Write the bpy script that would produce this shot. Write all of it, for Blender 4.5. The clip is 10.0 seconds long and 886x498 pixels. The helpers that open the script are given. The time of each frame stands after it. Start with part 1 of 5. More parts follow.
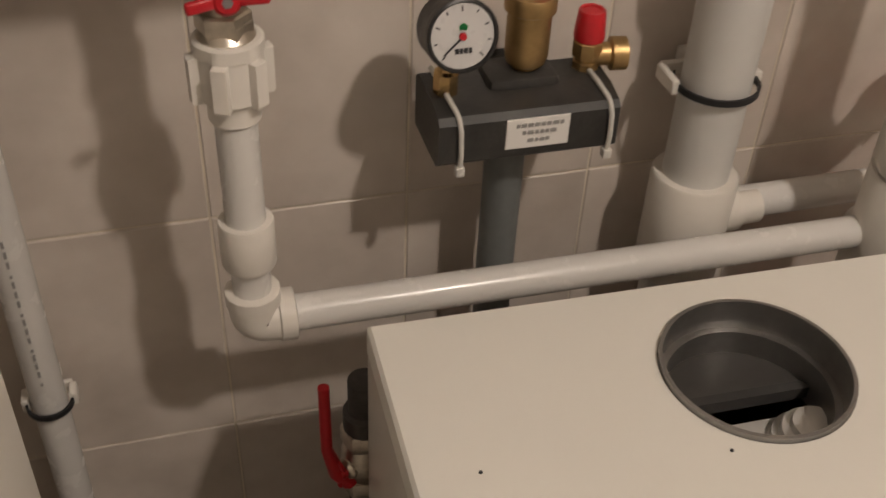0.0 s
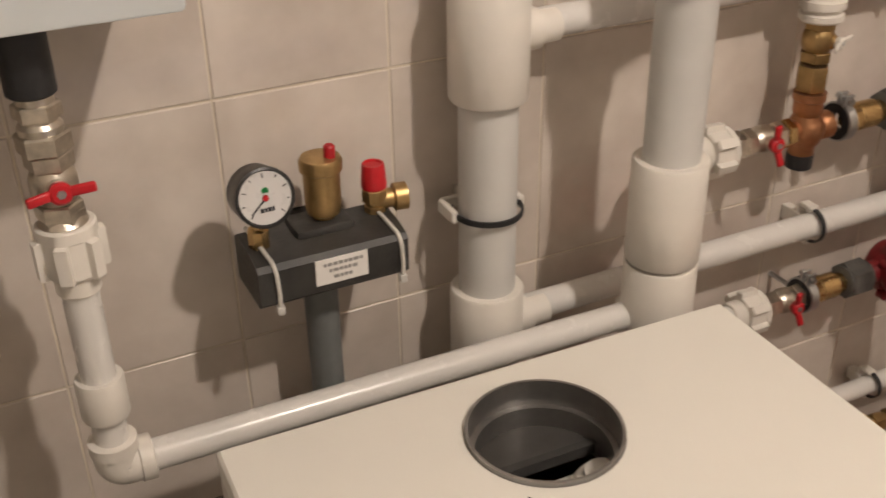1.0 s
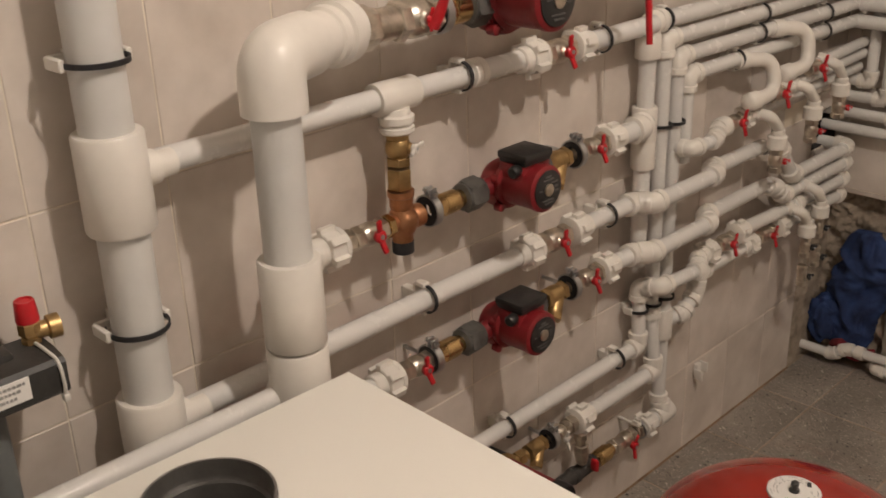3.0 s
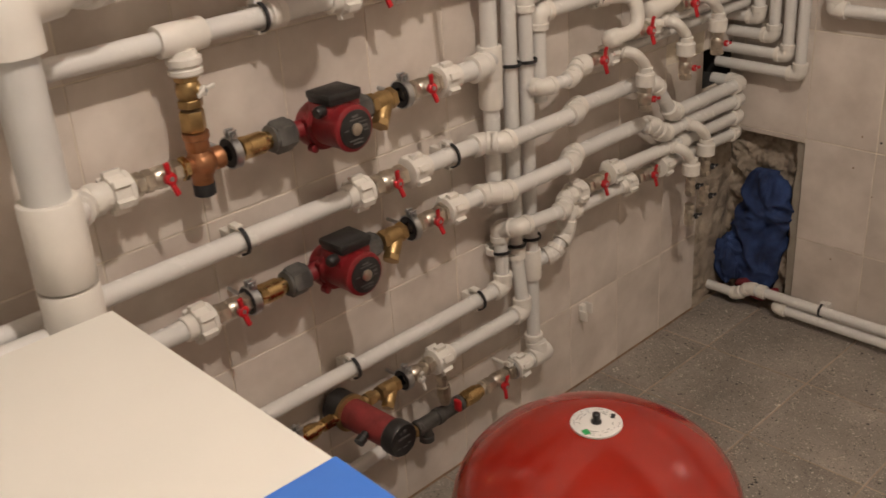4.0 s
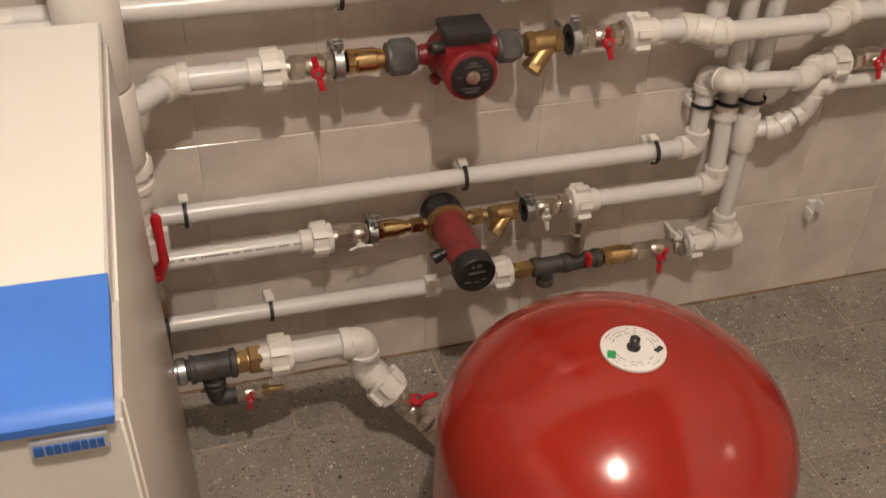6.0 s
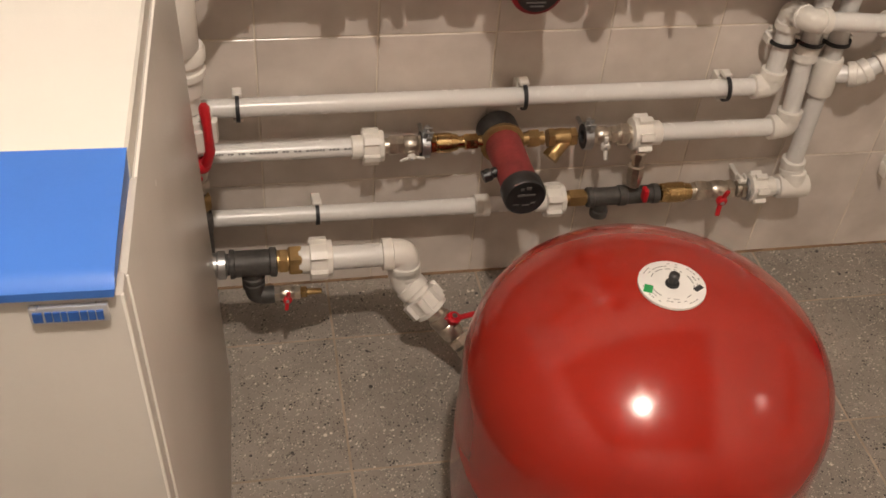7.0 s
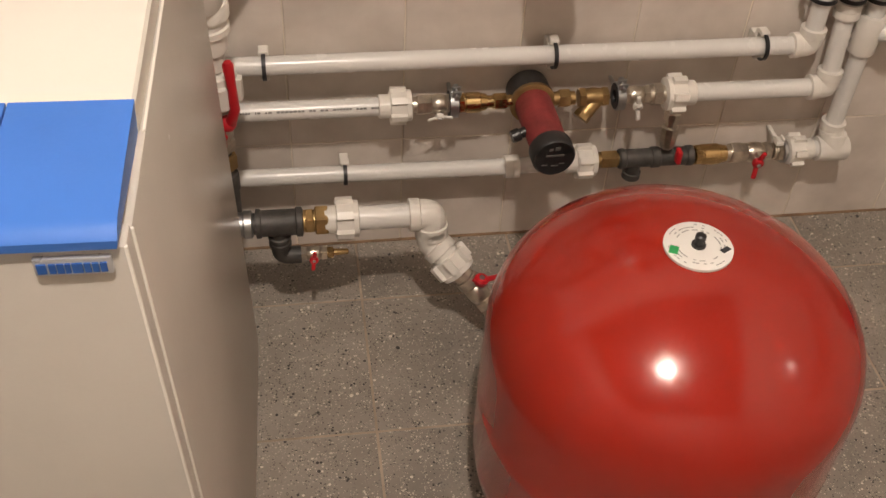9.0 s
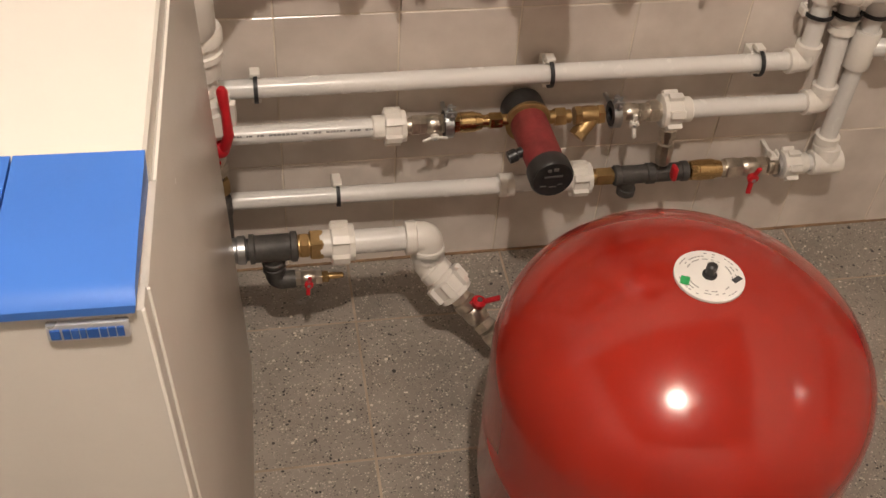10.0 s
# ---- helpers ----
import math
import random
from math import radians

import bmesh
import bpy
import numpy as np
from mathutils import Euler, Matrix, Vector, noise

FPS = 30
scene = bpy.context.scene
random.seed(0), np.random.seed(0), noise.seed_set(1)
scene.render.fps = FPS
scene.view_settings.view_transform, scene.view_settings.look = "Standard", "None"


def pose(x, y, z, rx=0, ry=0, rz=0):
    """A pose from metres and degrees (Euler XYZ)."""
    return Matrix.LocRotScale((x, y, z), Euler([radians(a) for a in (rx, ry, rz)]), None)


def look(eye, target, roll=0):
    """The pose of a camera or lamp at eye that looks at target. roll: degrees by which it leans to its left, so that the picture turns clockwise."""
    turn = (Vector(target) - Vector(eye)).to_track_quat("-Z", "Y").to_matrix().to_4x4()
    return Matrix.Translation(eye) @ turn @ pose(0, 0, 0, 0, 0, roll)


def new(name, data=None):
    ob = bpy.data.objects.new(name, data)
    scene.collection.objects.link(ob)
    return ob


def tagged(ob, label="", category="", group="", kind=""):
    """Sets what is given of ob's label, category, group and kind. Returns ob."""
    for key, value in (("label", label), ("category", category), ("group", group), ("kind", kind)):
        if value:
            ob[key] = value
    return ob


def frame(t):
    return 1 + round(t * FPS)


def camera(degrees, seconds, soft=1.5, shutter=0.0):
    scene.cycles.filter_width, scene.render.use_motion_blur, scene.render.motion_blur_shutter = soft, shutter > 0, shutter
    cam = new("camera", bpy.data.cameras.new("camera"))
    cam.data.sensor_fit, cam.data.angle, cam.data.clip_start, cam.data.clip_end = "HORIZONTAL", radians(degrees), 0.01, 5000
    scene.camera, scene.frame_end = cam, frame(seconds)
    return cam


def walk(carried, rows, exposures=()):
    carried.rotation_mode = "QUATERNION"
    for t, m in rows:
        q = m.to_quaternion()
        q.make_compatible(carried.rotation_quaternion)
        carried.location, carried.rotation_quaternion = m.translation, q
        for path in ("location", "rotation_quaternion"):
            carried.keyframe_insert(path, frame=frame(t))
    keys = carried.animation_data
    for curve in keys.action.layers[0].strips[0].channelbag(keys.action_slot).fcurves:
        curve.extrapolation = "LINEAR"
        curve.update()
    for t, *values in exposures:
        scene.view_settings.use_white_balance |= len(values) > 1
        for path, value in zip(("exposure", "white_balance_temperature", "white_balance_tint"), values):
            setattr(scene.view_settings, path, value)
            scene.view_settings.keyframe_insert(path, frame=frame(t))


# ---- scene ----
cam = camera(45.9, 10.0, shutter=0.3)
PATH = [
    (0, (-0.826, -0.855, 1.492), (-0.359, 0.634, 0.24), 2.9),
    (0.5, (-0.837, -0.919, 1.529), (-0.233, 0.614, 0.395), 0.1),
    (1, (-0.836, -1.027, 1.56), (-0.074, 0.535, 0.57), -0.9),
    (1.5, (-0.841, -1.126, 1.583), (0.049, 0.38, 0.613), -2.2),
    (2, (-0.884, -1.183, 1.623), (0.216, 0.275, 0.806), -1.2),
    (2.2, (-0.904, -1.197, 1.633), (0.265, 0.235, 0.872), -1.4),
    (3.3, (-0.888, -1.316, 1.615), (0.413, -0.025, 0.814), -1.9),
    (3.5, (-0.814, -1.389, 1.601), (0.444, -0.063, 0.79), -2.6),
    (4, (-0.654, -1.522, 1.585), (0.582, -0.206, 0.724), -3.8),
    (4.5, (-0.46, -1.532, 1.559), (0.768, -0.241, 0.65), -0.6),
    (5, (-0.281, -1.523, 1.551), (0.754, -0.143, 0.538), -0.9),
    (5.5, (-0.125, -1.532, 1.522), (0.592, -0.012, 0.437), 3.6),
    (6, (-0.062, -1.512, 1.489), (0.438, -0.01, 0.267), 2.9),
    (6.2, (-0.057, -1.506, 1.479), (0.435, -0.02, 0.234), 4.0),
    (7.3, (-0.001, -1.51, 1.452), (0.311, -0.074, 0.095), 4.9),
    (7.5, (0.002, -1.51, 1.449), (0.306, -0.079, 0.086), 4.4),
    (8, (0.011, -1.504, 1.441), (0.275, -0.075, 0.067), 3.6),
    (8.5, (0.013, -1.502, 1.435), (0.254, -0.082, 0.047), 2.5),
    (9, (0.017, -1.507, 1.439), (0.28, -0.09, 0.052), 3.7),
    (9.5, (0.011, -1.498, 1.445), (0.272, -0.071, 0.069), 3.3),
    (10, (-0.02, -1.449, 1.452), (0.298, -0.048, 0.061), 4.5),
]
walk(cam, [(t, look(eye, target, roll)) for t, eye, target, roll in PATH],
     exposures=[(0.0, -0.72), (0.5, -0.55), (1.0, -0.32), (2.0, -0.49), (3.5, -0.36), (4.0, -0.29), (4.5, -0.18), (5.0, -0.03), (5.5, 0.07), (6.0, 0.00), (7.5, 0.10), (10.0, 0.11)])

# ---- light ----
world = bpy.data.worlds.new("world")
scene.world = world
world.use_nodes = True
world.node_tree.nodes["Background"].inputs[0].default_value = (0.02, 0.018, 0.016, 1)
world.node_tree.nodes["Background"].inputs[1].default_value = 0.3
LAMP = (0.06, -1.68, 3.00)


# ---- mesh helpers ----
def base_of(d):
    d = Vector(d).normalized()
    u = d.orthogonal().normalized()
    if abs(d.z) < 0.9:
        u = Vector((0, 0, 1)).cross(d).normalized()
    else:
        u = Vector((1, 0, 0)).cross(d).normalized() if abs(d.x) < 0.9 else u
    return d, u, d.cross(u)


def lathe(bm, p, d, profile, seg=20, turn=0.0):
    """Rings of (distance along d, radius) round the axis from p; closed at both ends."""
    p = Vector(p)
    d, u, v = base_of(d)
    rings = []
    for s, r in profile:
        rings.append([bm.verts.new(p + d * s + (u * math.cos(a) + v * math.sin(a)) * max(r, 0.0002))
                      for a in [turn + 2 * math.pi * k / seg for k in range(seg)]])
    for a, b in zip(rings, rings[1:]):
        for k in range(seg):
            bm.faces.new((a[k], a[(k + 1) % seg], b[(k + 1) % seg], b[k]))
    bm.faces.new(rings[0][::-1])
    bm.faces.new(rings[-1])
    return bm


def tube(bm, p, q, r, seg=20):
    p, q = Vector(p), Vector(q)
    return lathe(bm, p, q - p, [(0, r), ((q - p).length, r)], seg)


def sweep(bm, pts, r, seg=16, closed=False):
    pts = [Vector(p) for p in pts]
    n = len(pts)
    u = None
    rings = []
    for i, p in enumerate(pts):
        a = pts[(i - 1) % n] if closed or i > 0 else p
        b = pts[(i + 1) % n] if closed or i < n - 1 else p
        t = (b - a).normalized()
        u = (t.orthogonal() if u is None else u - t * u.dot(t)).normalized()
        v = t.cross(u)
        rr = r[i] if isinstance(r, (list, tuple)) else r
        rings.append([bm.verts.new(p + (u * math.cos(2 * math.pi * k / seg) + v * math.sin(2 * math.pi * k / seg)) * rr) for k in range(seg)])
    for i in range(n if closed else n - 1):
        a, b = rings[i], rings[(i + 1) % n]
        for k in range(seg):
            bm.faces.new((a[k], a[(k + 1) % seg], b[(k + 1) % seg], b[k]))
    if not closed:
        bm.faces.new(rings[0][::-1])
        bm.faces.new(rings[-1])
    return bm


def rounded(pts, radius, steps=6):
    """A polyline with its corners turned into arcs."""
    pts = [Vector(p) for p in pts]
    out = [pts[0]]
    for a, b, c in zip(pts, pts[1:], pts[2:]):
        d1, d2 = (b - a).normalized(), (c - b).normalized()
        ang = d1.angle(d2)
        if ang < 0.02:
            out.append(b)
            continue
        t = min(radius * math.tan(ang / 2), (b - a).length * 0.49, (c - b).length * 0.49)
        p, q = b - d1 * t, b + d2 * t
        for k in range(steps + 1):
            s = k / steps
            out.append((1 - s) ** 2 * p + 2 * s * (1 - s) * b + s * s * q)
    out.append(pts[-1])
    return out


def box(bm, lo, hi, bevel=0.0, m=None, segments=2):
    lo, hi = Vector(lo), Vector(hi)
    made = bmesh.ops.create_cube(bm, size=1)["verts"]
    for w in made:
        w.co = Vector(((lo[i] + hi[i]) / 2 + w.co[i] * (hi[i] - lo[i]) for i in range(3)))
    if bevel:
        edges = list({e for w in made for e in w.link_edges})
        res = bmesh.ops.bevel(bm, geom=edges, offset=bevel, segments=segments, affect="EDGES", profile=0.5)
        made = list({w for fc in res["faces"] for w in fc.verts} | {w for w in made if w.is_valid})
    if m is not None:
        bmesh.ops.transform(bm, matrix=m, verts=made)
    return bm


def mesh_of(name, bm, material, smooth=True, sharp=38):
    me = bpy.data.meshes.new(name)
    bmesh.ops.recalc_face_normals(bm, faces=bm.faces)
    bm.to_mesh(me)
    bm.free()
    for mat in material if isinstance(material, (list, tuple)) else [material]:
        me.materials.append(mat)
    if smooth:
        me.polygons.foreach_set("use_smooth", [True] * len(me.polygons))
        me.set_sharp_from_angle(angle=radians(sharp))
    return me


def thing(name, at, label, category, group="", kind=""):
    ob = new(name)
    ob.location = at
    ob.empty_display_size = 0.05
    return tagged(ob, label, category, group, kind)


def part(name, bm, material, parent, label="", smooth=True, sharp=38):
    ob = new(name, mesh_of(name, bm, material, smooth, sharp))
    ob.parent = parent
    if parent.type == "EMPTY" and parent.parent is None:
        ob.matrix_parent_inverse = Matrix.Translation(-parent.location)
    if label:
        ob["label"] = label
    return ob


def single(name, bm, material, label, category, group="", kind="", smooth=True, sharp=38):
    return tagged(new(name, mesh_of(name, bm, material, smooth, sharp)), label, category, group, kind)


B = bmesh.new


# ---- materials ----
def mat(name, color, rough=0.5, metal=0.0, vary=0.12, scale=6.0, fine=60.0, bump=0.15, rough_vary=0.1, tint=None,
        piece=0.0, coat=0.0, spec=0.5, bump_dist=0.001, spots=None):
    m = bpy.data.materials.new(name)
    m.use_nodes = True
    nt = m.node_tree
    nd, ln = nt.nodes, nt.links
    bsdf = nd["Principled BSDF"]
    geo = nd.new("ShaderNodeTexCoord")
    big = nd.new("ShaderNodeTexNoise")
    big.inputs["Scale"].default_value, big.inputs["Detail"].default_value = scale, 6
    small = nd.new("ShaderNodeTexNoise")
    small.inputs["Scale"].default_value, small.inputs["Detail"].default_value = fine, 4
    src = geo.outputs["Object"]
    if piece:
        info = nd.new("ShaderNodeObjectInfo")
        shift = nd.new("ShaderNodeVectorMath")
        shift.operation = "MULTIPLY_ADD"
        mul = nd.new("ShaderNodeVectorMath")
        mul.operation = "SCALE"
        mul.inputs[0].default_value = (17.0, 31.0, 23.0)
        ln.new(info.outputs["Random"], mul.inputs["Scale"])
        shift.inputs[1].default_value = (1, 1, 1)
        ln.new(src, shift.inputs[0])
        ln.new(mul.outputs[0], shift.inputs[2])
        src = shift.outputs[0]
    ln.new(src, big.inputs["Vector"])
    ln.new(src, small.inputs["Vector"])
    mix = nd.new("ShaderNodeMix")
    mix.data_type = "RGBA"
    dark = tint or tuple(c * (1 - vary * 2) for c in color)
    mix.inputs[6].default_value = (*[min(1, c * (1 + vary * 0.6)) for c in color], 1)
    mix.inputs[7].default_value = (*dark, 1)
    add = nd.new("ShaderNodeMath")
    add.operation = "MULTIPLY_ADD"
    add.inputs[1].default_value = 0.3
    ln.new(small.outputs["Fac"], add.inputs[0])
    sub = nd.new("ShaderNodeMapRange")
    sub.inputs["From Min"].default_value, sub.inputs["From Max"].default_value = 0.3, 0.75
    sub.inputs["To Min"].default_value, sub.inputs["To Max"].default_value = -0.15, 0.85
    ln.new(big.outputs["Fac"], sub.inputs["Value"])
    ln.new(sub.outputs["Result"], add.inputs[2])
    add.use_clamp = True
    ln.new(add.outputs[0], mix.inputs["Factor"])
    col = mix.outputs[2]
    if piece:
        hsv = nd.new("ShaderNodeHueSaturation")
        rng = nd.new("ShaderNodeMapRange")
        rng.inputs["To Min"].default_value, rng.inputs["To Max"].default_value = 1 - piece, 1 + piece
        ln.new(info.outputs["Random"], rng.inputs["Value"])
        ln.new(rng.outputs["Result"], hsv.inputs["Value"])
        ln.new(col, hsv.inputs["Color"])
        col = hsv.outputs["Color"]
    for size, low, high, paint in spots or ():
        vor = nd.new("ShaderNodeTexVoronoi")
        vor.inputs["Scale"].default_value = size
        ln.new(src, vor.inputs["Vector"])
        dist = nd.new("ShaderNodeTexNoise")
        dist.inputs["Scale"].default_value = size * 0.35
        ln.new(src, dist.inputs["Vector"])
        gate = nd.new("ShaderNodeMath")
        gate.operation = "MULTIPLY_ADD"
        gate.inputs[1].default_value = 0.9
        ln.new(dist.outputs["Fac"], gate.inputs[0])
        ln.new(vor.outputs["Distance"], gate.inputs[2])
        ramp = nd.new("ShaderNodeMapRange")
        ramp.inputs["From Min"].default_value, ramp.inputs["From Max"].default_value = low, high
        ramp.inputs["To Min"].default_value, ramp.inputs["To Max"].default_value = 1, 0
        ln.new(gate.outputs[0], ramp.inputs["Value"])
        m2 = nd.new("ShaderNodeMix")
        m2.data_type = "RGBA"
        ln.new(ramp.outputs["Result"], m2.inputs["Factor"])
        ln.new(col, m2.inputs[6])
        m2.inputs[7].default_value = (*paint, 1)
        col = m2.outputs[2]
    ln.new(col, bsdf.inputs["Base Color"])
    rr = nd.new("ShaderNodeMapRange")
    rr.inputs["To Min"].default_value, rr.inputs["To Max"].default_value = max(0.02, rough - rough_vary), min(1, rough + rough_vary)
    ln.new(small.outputs["Fac"], rr.inputs["Value"])
    ln.new(rr.outputs["Result"], bsdf.inputs["Roughness"])
    bsdf.inputs["Metallic"].default_value = metal
    bsdf.inputs["Coat Weight"].default_value = coat
    bsdf.inputs["Coat Roughness"].default_value = 0.08
    bsdf.inputs["Specular IOR Level"].default_value = spec
    if bump:
        bp = nd.new("ShaderNodeBump")
        bp.inputs["Strength"].default_value = bump
        bp.inputs["Distance"].default_value = bump_dist
        ln.new(small.outputs["Fac"], bp.inputs["Height"])
        ln.new(bp.outputs["Normal"], bsdf.inputs["Normal"])
    return m


def glow(name, color, strength):
    m = bpy.data.materials.new(name)
    m.use_nodes = True
    b = m.node_tree.nodes["Principled BSDF"]
    b.inputs["Base Color"].default_value = (*color, 1)
    b.inputs["Emission Color"].default_value = (*color, 1)
    b.inputs["Emission Strength"].default_value = strength
    return m


TILE = mat("wall_tile", (0.680, 0.613, 0.552), 0.15, vary=0.11, scale=7, fine=34, bump=0.03, piece=0.03, tint=(0.50, 0.437, 0.382), rough_vary=0.05)
GROUT = mat("grout", (0.74, 0.66, 0.54), 0.85, vary=0.15, scale=9, fine=200, bump=0.3)
FLOOR_TILE = mat("floor_tile", (0.285, 0.250, 0.216), 0.42, vary=0.2, scale=5, fine=110, bump=0.12, piece=0.05,
                 spots=((210, 0.60, 0.68, (0.10, 0.09, 0.078)), (260, 0.56, 0.66, (0.52, 0.46, 0.38)), (140, 0.57, 0.62, (0.52, 0.46, 0.38)), (118, 0.545, 0.58, (0.04, 0.036, 0.032)), (88, 0.50, 0.545, (0.66, 0.59, 0.50)), (64, 0.50, 0.525, (0.03, 0.026, 0.024))))
FLOOR_GROUT = mat("floor_grout", (0.41, 0.325, 0.25), 0.9, vary=0.2, scale=12, fine=150, bump=0.3)
SAND = mat("rusty_mortar", (0.27, 0.17, 0.10), 0.95, vary=0.3, scale=18, fine=160, bump=0.4)
CEMENT = mat("cement_render", (0.36, 0.32, 0.265), 0.9, vary=0.14, scale=10, fine=140, bump=0.25)
PLASTER = mat("plaster", (0.45, 0.42, 0.38), 0.9, vary=0.08, scale=3, fine=90, bump=0.2)
CONCRETE = mat("broken_concrete", (0.40, 0.335, 0.265), 0.95, vary=0.3, scale=14, fine=120, bump=0.9, bump_dist=0.004, tint=(0.17, 0.135, 0.105))
PIPE = mat("pipe_plastic", (0.715, 0.695, 0.665), 0.25, vary=0.04, scale=8, fine=40, bump=0.03)
FIT = mat("fitting_plastic", (0.765, 0.725, 0.665), 0.34, vary=0.05, scale=14, fine=60, bump=0.04)
RISER = mat("riser_plastic", (0.64, 0.63, 0.605), 0.4, vary=0.05, scale=8, fine=40, bump=0.03)
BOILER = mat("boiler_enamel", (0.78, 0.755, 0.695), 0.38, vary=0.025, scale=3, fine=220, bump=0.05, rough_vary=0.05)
# Enamel of the upright panels, darkened against the top to carry shade.
BOILER_SHADED = mat("boiler_enamel_shaded", (0.56, 0.525, 0.475), 0.30, vary=0.05, scale=4, fine=220, bump=0.02, rough_vary=0.05)
BLUE = mat("blue_plastic", (0.048, 0.19, 0.68), 0.42, vary=0.05, scale=5, fine=260, bump=0.08)
DARK_BLUE = mat("badge_blue", (0.02, 0.10, 0.38), 0.4, vary=0.05)
SILVER = mat("badge_silver", (0.62, 0.63, 0.66), 0.3, metal=0.6, vary=0.05)
RED_TANK = mat("red_tank_paint", (0.335, 0.014, 0.006), 0.14, vary=0.07, scale=4, fine=90, bump=0.008, tint=(0.27, 0.014, 0.008), coat=0.2, rough_vary=0.07)
RED_PUMP = mat("red_pump_paint", (0.215, 0.012, 0.016), 0.42, vary=0.15, scale=18, fine=120, bump=0.12)
RED_OLD = mat("red_matt_paint", (0.27, 0.035, 0.035), 0.6, vary=0.2, scale=22, fine=140, bump=0.15)
RED = mat("red_handle", (0.52, 0.012, 0.02), 0.35, vary=0.1, scale=30, fine=120, bump=0.05)
BRASS = mat("brass", (0.62, 0.43, 0.20), 0.24, metal=1.0, vary=0.10, scale=30, fine=160, bump=0.03)
BRASS_DULL = mat("dull_brass", (0.46, 0.31, 0.14), 0.42, metal=0.9, vary=0.2, scale=30, fine=160, bump=0.12)
COPPER = mat("bronze", (0.50, 0.24, 0.12), 0.44, metal=0.9, vary=0.2, scale=26, fine=140, bump=0.15)
NICKEL = mat("nickel", (0.70, 0.64, 0.55), 0.34, metal=1.0, vary=0.2, scale=40, fine=160, bump=0.1)
STEEL = mat("zinc_steel", (0.56, 0.57, 0.58), 0.36, metal=1.0, vary=0.15, scale=40, fine=200, bump=0.1)
IRON = mat("cast_iron", (0.085, 0.078, 0.072), 0.55, metal=0.35, vary=0.25, scale=30, fine=180, bump=0.3)
NUT_GREY = mat("grey_iron_nut", (0.14, 0.135, 0.125), 0.5, metal=0.4, vary=0.25, scale=30, fine=150, bump=0.25)
BLACK = mat("black_rubber", (0.018, 0.018, 0.02), 0.5, vary=0.2, scale=30, fine=120, bump=0.15)
BLACK_CASE = mat("black_plastic", (0.022, 0.021, 0.021), 0.38, vary=0.25, scale=20, fine=90, bump=0.12)
FOAM = mat("black_foam_case", (0.012, 0.0115, 0.011), 0.52, vary=0.4, scale=26, fine=200, bump=0.4, tint=(0.045, 0.042, 0.038))
GREY_PIPE = mat("grey_pipe", (0.17, 0.18, 0.18), 0.5, vary=0.12, scale=10, fine=80, bump=0.08)
WHITE = mat("white_label", (0.78, 0.76, 0.73), 0.45, vary=0.04, scale=20, fine=120, bump=0.03)
INK = mat("ink", (0.03, 0.03, 0.035), 0.6, vary=0.1)
INK_DIM = mat("dim_print", (0.11, 0.105, 0.10), 0.5, vary=0.2)
INK_GREY = mat("grey_print", (0.32, 0.31, 0.30), 0.6, vary=0.1)
GREEN = mat("green_mark", (0.02, 0.33, 0.09), 0.45, vary=0.1)
TIE = mat("cable_tie", (0.62, 0.60, 0.56), 0.35, vary=0.05)
GALV = mat("flue_steel", (0.33, 0.32, 0.31), 0.4, metal=0.9, vary=0.2, scale=9, fine=120, bump=0.06)
# Flue steel paled for the baffle and cap, light put into its colour.
GALV_LIT = mat("lit_galvanised_steel", (0.62, 0.60, 0.57), 0.42, metal=0.25, vary=0.12, scale=12, fine=120, bump=0.06)
FLUE_PLATE = mat("flue_plate_steel", (0.07, 0.066, 0.062), 0.4, metal=0.3, vary=0.2, scale=7, fine=90, bump=0.05)
DIAL = mat("dial_white", (0.62, 0.61, 0.60), 0.3, vary=0.03, scale=20, fine=120, bump=0.0)
# Near-black for insides; lining the wall opening it stands in for shade.
INNER_DARK = mat("dark_inside", (0.04, 0.038, 0.036), 0.8, vary=0.3, scale=9, fine=80, bump=0.2)
UNIT = mat("pale_blue_enamel", (0.66, 0.70, 0.71), 0.4, vary=0.03, scale=3, fine=150, bump=0.03)
CLOTH = mat("blue_cloth", (0.022, 0.048, 0.15), 0.9, vary=0.3, scale=16, fine=350, bump=0.5, tint=(0.008, 0.014, 0.045))
CLOTH_RED = mat("red_cloth", (0.22, 0.02, 0.03), 0.9, vary=0.3, scale=14, fine=350, bump=0.4)
LAMP_GLASS = glow("lamp_glass", (1.0, 0.875, 0.765), 1540.0)

# ---- the room ----
PX, PZ, ZB = 0.202, 0.302, 0.252
X_L, X_R, Y_B, CEIL = -1.65, 1.95, -3.4, 3.10
HOLE_Y, HOLE_Z = -0.245, 0.54


def wall_box(name, lo, hi, material, label):
    return single(name, box(B(), lo, hi), material, label, "wall", kind="structure", smooth=False)


wall_north = thing("wall_north", (0, 0.1, 0), "beige-grey ceramic tiled wall behind the pipework", "wall", kind="structure")
bm = B()
box(bm, (X_L - 0.15, 0.0016, 0), (1.80, 0.2, CEIL))
box(bm, (1.80, 0.0016, 0.80), (X_R, 0.2, CEIL))
box(bm, (1.80, 0.0016, 0.545), (X_R, 0.2, 0.69))
box(bm, (1.80, 0.17, 0.69), (X_R, 0.2, 0.80))
part("grout_bed", bm, GROUT, wall_north, "cream grout joints", smooth=False)
wall_east = thing("wall_east", (X_R, -1, 0), "beige-grey ceramic tiled wall with a broken-out corner niche", "wall", kind="structure")
bm = B()
box(bm, (X_R + 0.0016, Y_B, 0), (X_R + 0.3, HOLE_Y, CEIL))
box(bm, (X_R + 0.0016, HOLE_Y, HOLE_Z), (X_R + 0.3, 0.2, CEIL))
